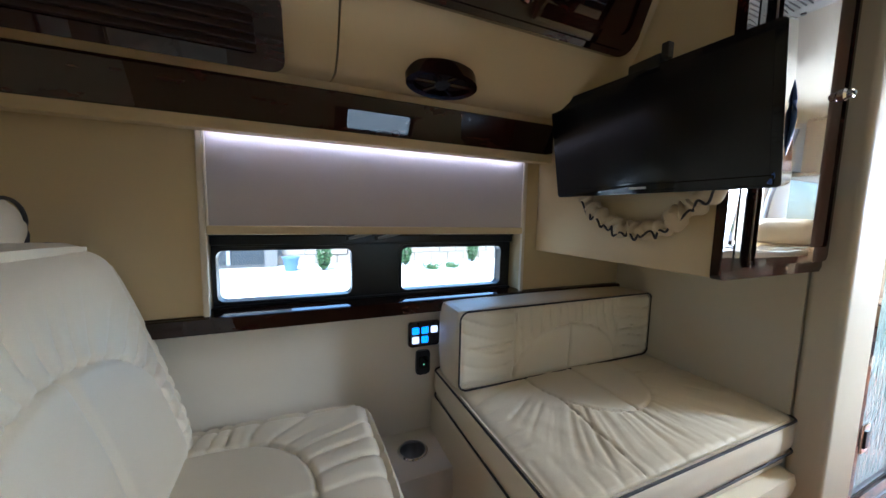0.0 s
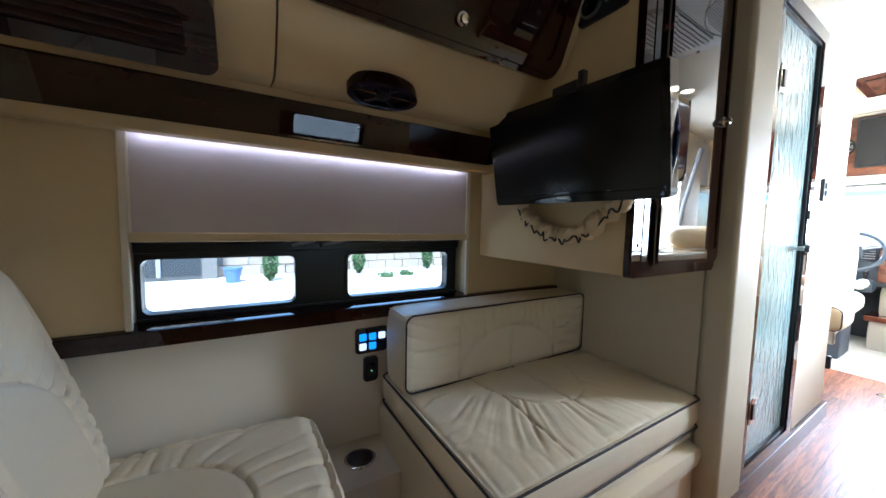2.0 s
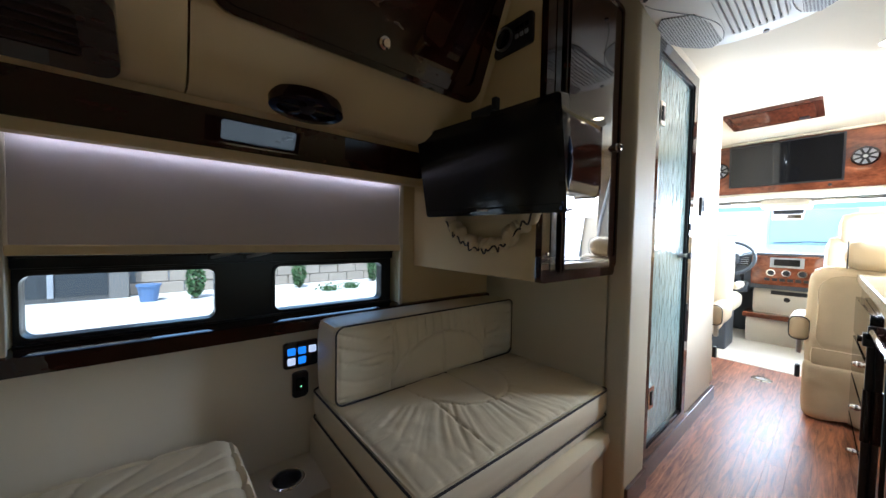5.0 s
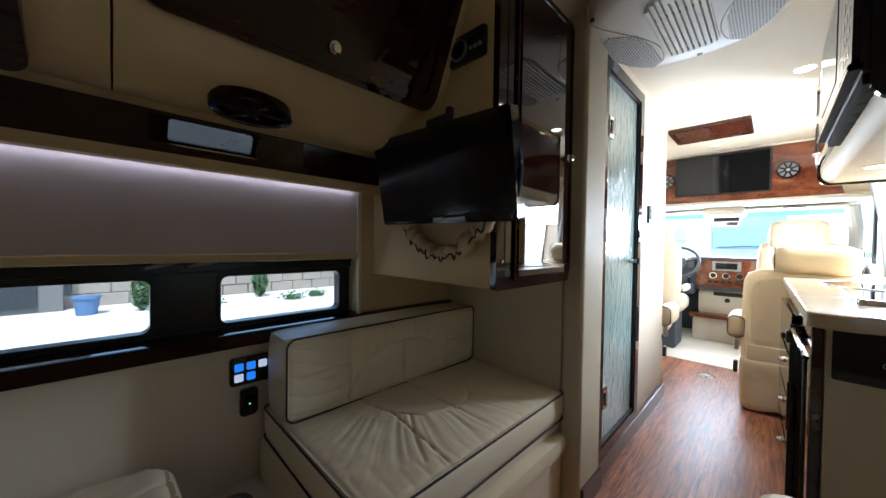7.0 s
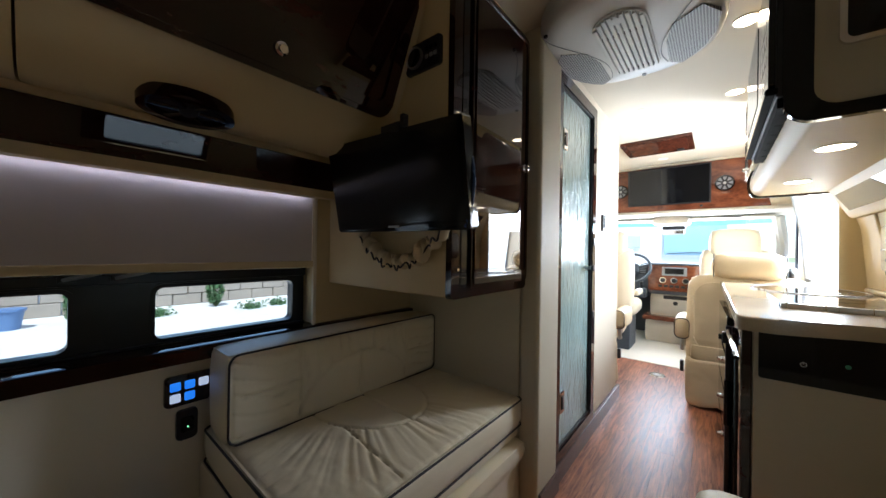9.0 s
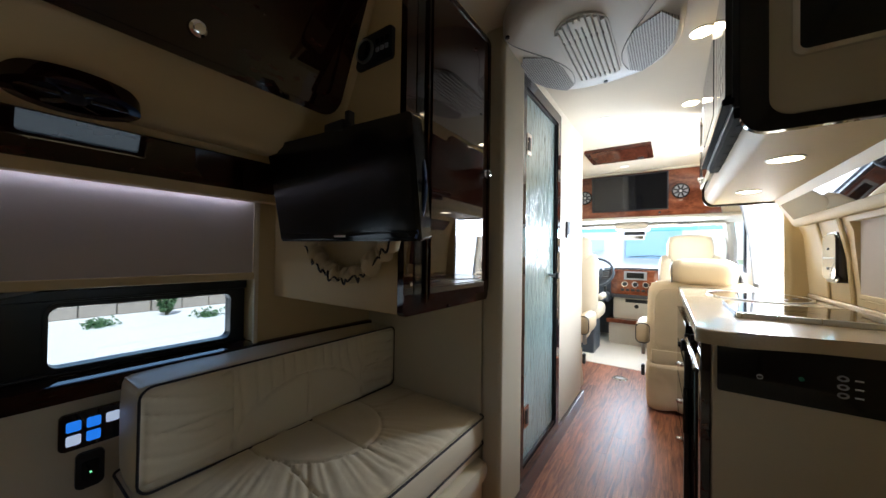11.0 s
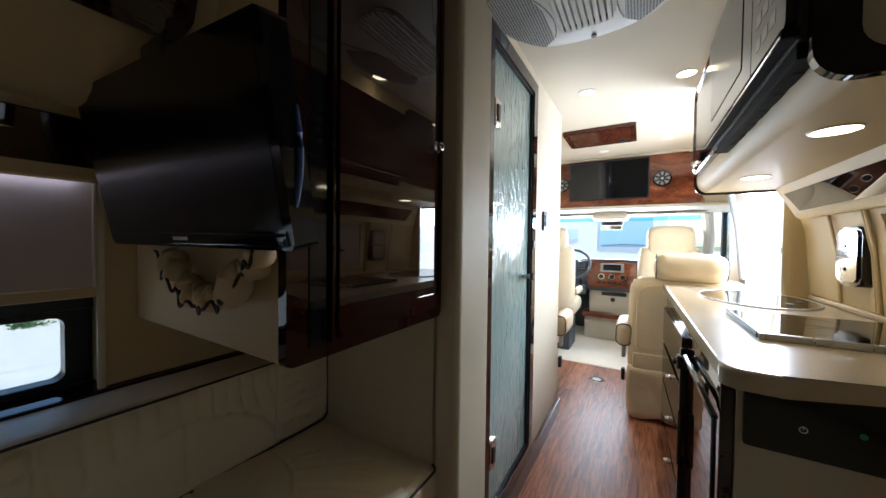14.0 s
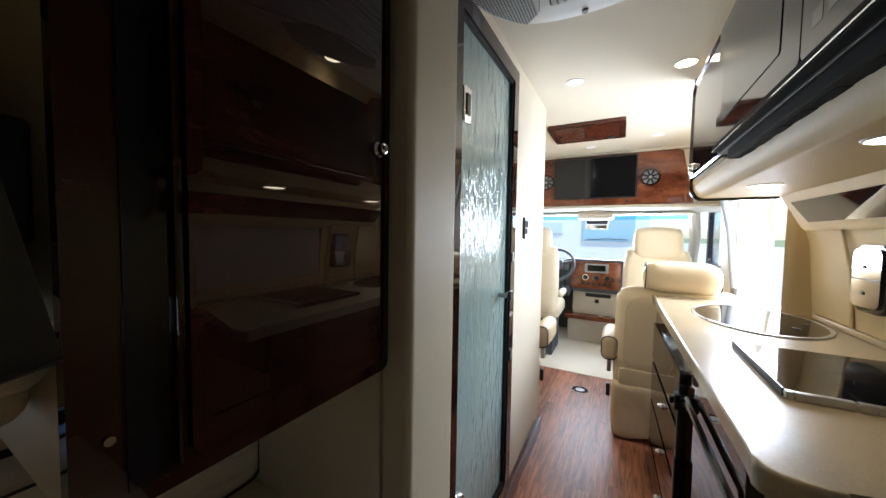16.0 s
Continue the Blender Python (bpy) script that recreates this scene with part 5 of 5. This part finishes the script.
for i in range(6):
    part("switch", box((4.892, 0.15 + 0.055 * i, 0.66), (4.90, 0.19 + 0.055 * i, 0.69), 0.003), BLACK, da)
for y0 in (-0.03, 0.585):
    vt = part("air_vent", box((4.90, y0, 0.80), (4.97, y0 + 0.085, 0.915), 0.01), BLACK, da)
    for i in range(4):
        part("vane", box((4.896, y0 + 0.01, 0.82 + 0.022 * i), (4.902, y0 + 0.075, 0.826 + 0.022 * i)), GREYPL, vt)
part("lower_console", pad((4.98, 0.08, 0.30), (5.30, 0.56, 0.574), 0.03, 0.05), DASHPALE, da, "pale lower console")
part("slot", box((4.972, 0.16, 0.515), (4.985, 0.42, 0.555), 0.004), BLACK, da)
part("lighter", disc((4.98, 0.30, 0.47), "x", 0.024, -0.01, 18), BLACK, da)
part("tray", box((4.86, -0.02, 0.265), (5.20, 0.62, 0.315), 0.012), WOODMID, da, "mahogany tray")
for y in (0.12, 0.25):
    part("cup_ring", disc((4.95, y, 0.315), "z", 0.04, 0.004), CHROME, da)
part("tunnel", pad((4.90, 0.0, 0.0), (5.4, 0.60, 0.28), 0.03, 0.06), DASHPALE, da)
part("left_lower", box((5.0, 0.60, 0.50), (5.4, 1.24, 0.82), 0.03), DASH, da)
part("right_lower", box((5.0, -0.64, 0.50), (5.4, 0.05, 0.82), 0.03), DASHPALE, da)
part("side_knob", spin([(0, -0.015), (0.03, -0.015), (0.035, 0), (0, 0)], (4.995, 0.72, 0.79), "x", 20), CHROME, da)
wheel = thing("steering_wheel", (4.8, 0.74, 0.75), "dark steering wheel before the driver's seat", "steering wheel")
WT = Matrix.Rotation(radians(-60), 3, "Y")
part("rim", tube([WT @ Vector((0.19 * math.cos(2 * math.pi * i / 36), 0.19 * math.sin(2 * math.pi * i / 36), 0)) + Vector((4.78, 0.72, 0.88)) for i in range(36)], 0.016, 10, True), DASH, wheel)
part("hub", pad((4.77, 0.65, 0.82), (4.84, 0.79, 0.94), 0.02, 0.03), DASH, wheel)
for a in (0.3, 2.84, 4.71):
    part("spoke", tube([Vector((4.80, 0.72, 0.88)), WT @ Vector((0.0 + 0.18 * math.sin(a), 0.18 * math.cos(a), 0)) + Vector((4.78, 0.72, 0.88))], 0.014, 8), DASH, wheel)
part("column", tube([(4.82, 0.72, 0.86), (5.15, 0.72, 0.68)], 0.035, 12), DASH, wheel)
gs = thing("gear_lever", (4.85, 0.62, 0.55), "dark gear lever beside the console", "lever")
part("boot", pad((4.80, 0.575, 0.52), (4.93, 0.69, 0.64), 0.03, 0.03), DASH, gs)
part("lever", tube([(4.86, 0.63, 0.62), (4.82, 0.63, 0.72)], [0.012, 0.022], 10), BLACK, gs)

# ---- captain's seats ----
def captain_seat(x, y, head_z, group, label, scale=1.0):
    """Rear face of the back at x, middle at y."""
    w = 0.30 * scale
    s = thing("captain_seat", (x + 0.3, y, 0), label, "seat", group)

    def bk(u, v, ww, n_):
        d = crease(7 * u, 7 * v, 7 * ww, 0.003)
        if n_.x < -0.5:
            d += groove(v, ww, [(-w, -0.05), (-w + 0.04, -0.075), (w - 0.04, -0.075), (w, -0.05)], 0.008, 0.008)
            d += groove(v, ww, arc(0, 0.1, w - 0.06, 0.27, 0, 180, 12), 0.006, 0.005)
            d += groove(v, ww, [(-w, -0.28), (w, -0.30)], 0.008, 0.008)
        return d
    part("backrest", pad((x, y - w, 0.11), (x + 0.17, y + w, 0.905), 0.075, 0.02, 0.012, bk), TAN, s, "", 60)
    inset = rounded(y - w + 0.035, 0.40, y + w - 0.035, 0.865, 0.10, 8)
    part("back_seam", tube([(x - 0.010, u, v) for u, v in inset], 0.0035, 6, True), TAN, s, "stitched welt round the back panel")
    part("pocket", pad((x - 0.014, y - w + 0.02, 0.33), (x + 0.02, y + w - 0.02, 0.43), 0.012, 0.02, 0.003, lambda u, v, ww, n_: crease(14 * u, 14 * v, 14 * ww, 0.003)), TAN, s, "flat map pocket", 60)
    part("skirt", pad((x - 0.022, y - w - 0.012, 0.02), (x + 0.14, y + w + 0.01, 0.34), 0.03, 0.016, 0.004, lambda u, v, ww, n_: 0.010 * math.sin(23 * v + 3 + 4 * ww) * max(0, 0.03 - ww) * 6 + crease(11 * u, 11 * v, 11 * ww, 0.007)), TAN, s, "loose leather skirt", 60)
    part("headrest", pad((x - 0.02, y - 0.185, 0.905), (x + 0.14, y + 0.165, head_z + 0.03), 0.065, 0.02, 0.010, lambda u, v, ww, n_: crease(9 * u, 9 * v, 9 * ww, 0.003)), TAN, s, "rolled headrest", 60)
    for dy in (-0.183, 0.163):
        part("headrest_piping", tube([(x + 0.06 + 0.076 * math.cos(k * math.pi / 9), y + dy, head_z - 0.05 + 0.078 * math.sin(k * math.pi / 9)) for k in range(18)], 0.003, 6, True), PIPING, s, "dark welt")
    part("seat", pad((x + 0.12, y - w + 0.01, 0.33), (x + 0.62, y + w - 0.01, 0.47), 0.05, 0.03, 0.015), TAN, s, "", 60)
    part("pedestal", box((x + 0.16, y - 0.2, 0.0), (x + 0.52, y + 0.2, 0.34), 0.02), BLACK, s)
    for dy in (-w - 0.035, w + 0.035):
        arm = part("armrest", pad((x + 0.02, y + dy - 0.045, 0.455), (x + 0.36, y + dy + 0.045, 0.60), 0.035, 0.025, 0.006), TAN, s, "", 60)
        part("armrest_piping", tube([(x + 0.024, u, v) for u, v in rounded(y + dy - 0.044, 0.457, y + dy + 0.044, 0.598, 0.035)], 0.0035, 6, True), PIPING, arm)
        part("hinge", box((x + 0.08, y + dy - 0.012, 0.36), (x + 0.13, y + dy + 0.012, 0.47), 0.006), STEEL, arm, "steel hinge")
        part("lever", box((x + 0.06, y + dy - 0.012, 0.21), (x + 0.10, y + dy + 0.012, 0.29), 0.008), BLACK, s, "black lever")
    return s


captain_seat(3.11, -0.215, 1.035, "second row seats", "cream leather captain's seat with a rolled headrest beside the worktop")
captain_seat(3.11, 0.865, 1.035, "second row seats", "cream leather captain's seat behind the shower wall")
for y in (-0.19, 0.85):
    fs = thing("cab_seat", (4.4, y, 0), "pale leather cab seat with a tall headrest", "seat", "cab seats")
    part("backrest", pad((4.15, y - 0.23, 0.45), (4.30, y + 0.23, 1.10), 0.07, 0.03, 0.02), LEATHER, fs, "", 60)
    part("headrest", pad((4.14, y - 0.16, 1.02), (4.26, y + 0.16, 1.275), 0.05, 0.025, 0.02), LEATHER, fs, "", 60)
    part("seat", pad((4.22, y - 0.25, 0.38), (4.72, y + 0.25, 0.54), 0.06, 0.04, 0.01), LEATHER, fs, "", 60)
    part("pedestal", box((4.28, y - 0.2, 0.0), (4.65, y + 0.2, 0.39), 0.02), DASH, fs, "dark pedestal")
    part("armrest", pad((4.24, (y + 0.23) if y < 0 else (y - 0.29), 0.60), (4.52, (y + 0.29) if y < 0 else (y - 0.23), 0.67), 0.028, 0.03), LEATHER, fs, "", 60)
for x, y in ((3.64, 0.322), (3.60, -0.40)):
    fr = thing("floor_ring", (x, y, 0.0), "round chrome table mount set into the floor", "floor fitting", "floor fittings")
    part("plate", spin([(0.032, 0.001), (0.034, 0.006), (0.056, 0.006), (0.062, 0.001)], (x, y, 0.0), "z", 32), CHROME, fr)
    part("socket", disc((x, y, 0.001), "z", 0.034, 0.002), STEEL, fr)

# ---- outside ----
setting("ground", box((-400, -400, -0.95), (400, 400, -0.80)), GRASS, "flat green ground around the van", "ground")
setting("road", box((-60, -30, -0.80), (120, 3.2, -0.775)), ASPHALT, "pale asphalt yard", "road")
setting("gravel_bed", box((-40, 3.2, -0.80), (40, 40, -0.72), 0.02), GRAVEL, "white gravel bed beside the van", "gravel")
wallb = thing("garden_wall", (2, 12.5, -0.72), "low wall of tan stone blocks behind the gravel", "wall")
me_block = None
rb = random.Random(5)
for r_ in range(6):
    for c_ in range(30):
        x = -2 + c_ * 0.72 + (0.36 if r_ % 2 else 0)
        z = -0.72 + r_ * 0.33
        if me_block is None:
            b0 = box((-0.35, -0.15, 0.0), (0.35, 0.15, 0.32), 0.02, 1)
            me_block = bpy.data.meshes.new("block")
            b0.to_mesh(me_block)
            b0.free()
            me_block.materials.append(BLOCK)
        ob = new("block", me_block)
        ob.parent = wallb
        ob.location = (x - 2 + 1.4, rb.uniform(-0.03, 0.03), z + 0.72)
bd = thing("building", (-6, 13, -0.72), "pale commercial building with dark glazing, facade toned for shade", "building")
# pale facade coloured dark in place of the shade under a porch
part("wall", box((-14.5, 12, -0.72), (-0.7, 20, 4.5)), mat("shaded_pale_render", (0.16, 0.15, 0.14), 0.8, var=0.06), bd)
for i in range(6):
    w_ = part("window", box((-13.5 + 2.1 * i, 11.95, -0.6), (-11.6 + 2.1 * i, 12.0, 2.3)), DARKGLASS, bd, "dark glazing")
    part("mullion", box((-12.6 + 2.1 * i, 11.9, -0.6), (-12.5 + 2.1 * i, 11.95, 2.3)), GREYPL, w_)
part("roof", box((-14.8, 11.7, 4.5), (-0.4, 20.3, 4.8)), GREYPL, bd)
pot = thing("blue_bin", (-0.27, 11.1, -0.72), "blue plastic bin beside the building", "bin")
part("body", spin([(0, 0), (0.17, 0), (0.22, 0.37), (0.25, 0.385), (0.25, 0.43), (0, 0.43)], (-0.27, 11.1, -0.72), "z", 20), BLUEPOT, pot)


def leaf_mesh(name, count, spread, size, seed):
    """Many small bent leaves inside an outline given by spread(k) -> point."""
    r_ = random.Random(seed)
    vs, fs_ = [], []
    for i in range(count):
        p = Vector(spread(r_))
        d = Vector((r_.uniform(-1, 1), r_.uniform(-1, 1), r_.uniform(-0.6, 1))).normalized()
        e = d.cross(Vector((r_.uniform(-1, 1), r_.uniform(-1, 1), r_.uniform(-1, 1)))).normalized()
        s = size * r_.uniform(0.6, 1.4)
        k = len(vs)
        vs += [p - d * s, p + e * s * 0.5, p + d * s, p - e * s * 0.5]
        fs_ += [(k, k + 1, k + 2), (k, k + 2, k + 3)]
    me = bpy.data.meshes.new(name)
    me.from_pydata(vs, [], fs_)
    me.materials.append(LEAF)
    return me


def cypress(x, y, h, seed):
    t = thing("cypress", (x, y, -0.74), "slim green cypress shrub on the gravel", "shrub", "cypresses")
    part("trunk", tube([(x, y, -0.74), (x + 0.02, y, -0.74 + h * 0.5)], [0.05, 0.02], 8), BARK, t)

    def sp_(r_):
        k = r_.random()
        rad_ = 0.22 * math.sin(math.pi * (0.12 + 0.85 * k)) ** 0.8 * (0.6 + 0.4 * r_.random())
        a = r_.uniform(0, 6.28)
        return (rad_ * math.cos(a), rad_ * math.sin(a), 0.1 + h * k)
    ob = new("crown", leaf_mesh("crown", 700, sp_, 0.06, seed))
    ob.parent = t
    return t


for i, (x, y, h) in enumerate(((0.67, 10.95, 1.0), (3.45, 11.4, 1.0), (6.25, 11.6, 1.0), (10.5, 11.6, 1.0))):
    cypress(x, y, h, 11 + i)
for i, (x, y) in enumerate(((2.05, 10.8), (4.05, 10.35), (4.85, 10.5), (8.2, 10.6))):
    t = thing("low_shrub", (x, y, -0.74), "low rounded shrub on the gravel", "shrub", "low shrubs")
    ob = new("foliage", leaf_mesh("foliage", 300, lambda r_: (r_.gauss(0, 0.13), r_.gauss(0, 0.13), abs(r_.gauss(0.07, 0.07))), 0.045, 31 + i))
    ob.parent = t
rt = random.Random(9)
for i in range(26):
    x, y, h = -30 + i * 4.2 + rt.uniform(-1, 1), -62 + rt.uniform(-5, 5), rt.uniform(6, 9.5)
    t = thing("tree", (x, y, -0.8), "leafy green tree in the far row", "tree", "far trees")
    part("trunk", tube([(x, y, -0.8), (x + 0.1, y, h * 0.3), (x, y, h * 0.6)], [0.25, 0.18, 0.06], 8), BARK, t)
    for k in range(3):
        a = rt.uniform(0, 6.28)
        part("limb", tube([(x, y, h * 0.3), (x + 1.3 * math.cos(a), y + 1.3 * math.sin(a), h * 0.55)], [0.1, 0.03], 6), BARK, t)
    blobs = [(rt.uniform(-1.8, 1.8), rt.uniform(-1.5, 1.5), h * rt.uniform(0.35, 0.85), rt.uniform(0.9, 1.6)) for _ in range(9)]

    def crown(r_, blobs=blobs):
        bx, by, bz, br = r_.choice(blobs)
        return (bx + r_.gauss(0, br * 0.5), by + r_.gauss(0, br * 0.5), bz + r_.gauss(0, br * 0.4))
    ob = new("crown", leaf_mesh("crown", 900, crown, 0.28, 50 + i))
    ob.parent = t
fe = thing("field_fence", (10, -34, -0.8), "low rail fence along the grass", "fence")
for i in range(30):
    part("post", box((-25 + 2.5 * i, -34.05, -0.8), (-24.9 + 2.5 * i, -33.95, 0.3)), GREYPL, fe)
for z in (-0.2, 0.2):
    part("rail", box((-25, -34.02, z), (48, -33.98, z + 0.06)), GREYPL, fe)
veh = thing("parked_motorhome", (16, 0.6, -0.78), "white parked motorhome with a blue tinted windscreen", "vehicle")
part("body", box((13.05, -0.75, -0.3), (20, 4.6, 2.6), 0.15), PAINT, veh)
part("window", box((13.0, -0.30, 1.02), (13.06, 1.25, 1.95), 0.02), mat("sky_blue_glass", (0.38, 0.56, 0.68), 0.25), veh, "blue tinted windscreen")
part("window", box((13.0, 1.9, 1.25), (13.06, 2.6, 1.65), 0.02), mat("pale_blue_glass", (0.58, 0.68, 0.74), 0.25), veh, "pale blue side pane")
part("wiper", tube([(12.99, 1.15, 1.06), (12.98, 0.5, 1.10), (12.98, -0.1, 1.08)], 0.012, 6), BLACK, veh)
for y in (-0.5, 4.2):
    part("wheel", disc((14.2, y - 0.1, -0.42), "y", 0.36, 0.2), BLACK, veh)

# ---- floor planks ----
PW, PL = 0.072, 0.9
me_p = {}
rp_ = random.Random(3)
for i in range(28):
    y0 = -0.70 + i * PW
    x = -0.95 + rp_.uniform(-0.6, 0)
    while x < 3.97:
        x1 = min(x + PL, 3.968)
        a = max(x, -0.95)
        ln = round(x1 - a, 3)
        if ln > 0.02 and y0 < 1.25:
            if ln not in me_p:
                b0 = box((0.0002, 0.0002, -0.012), (ln - 0.0002, PW - 0.0002, 0.0))
                me_p[ln] = bpy.data.meshes.new("plank")
                b0.to_mesh(me_p[ln])
                b0.free()
                me_p[ln].materials.append(PLANK)
            ob = new("plank", me_p[ln])
            ob.location = (a, y0, 0)
            ob.parent = bpy.data.objects["floor_base"]
        x = x1 if x1 < 3.967 else 9
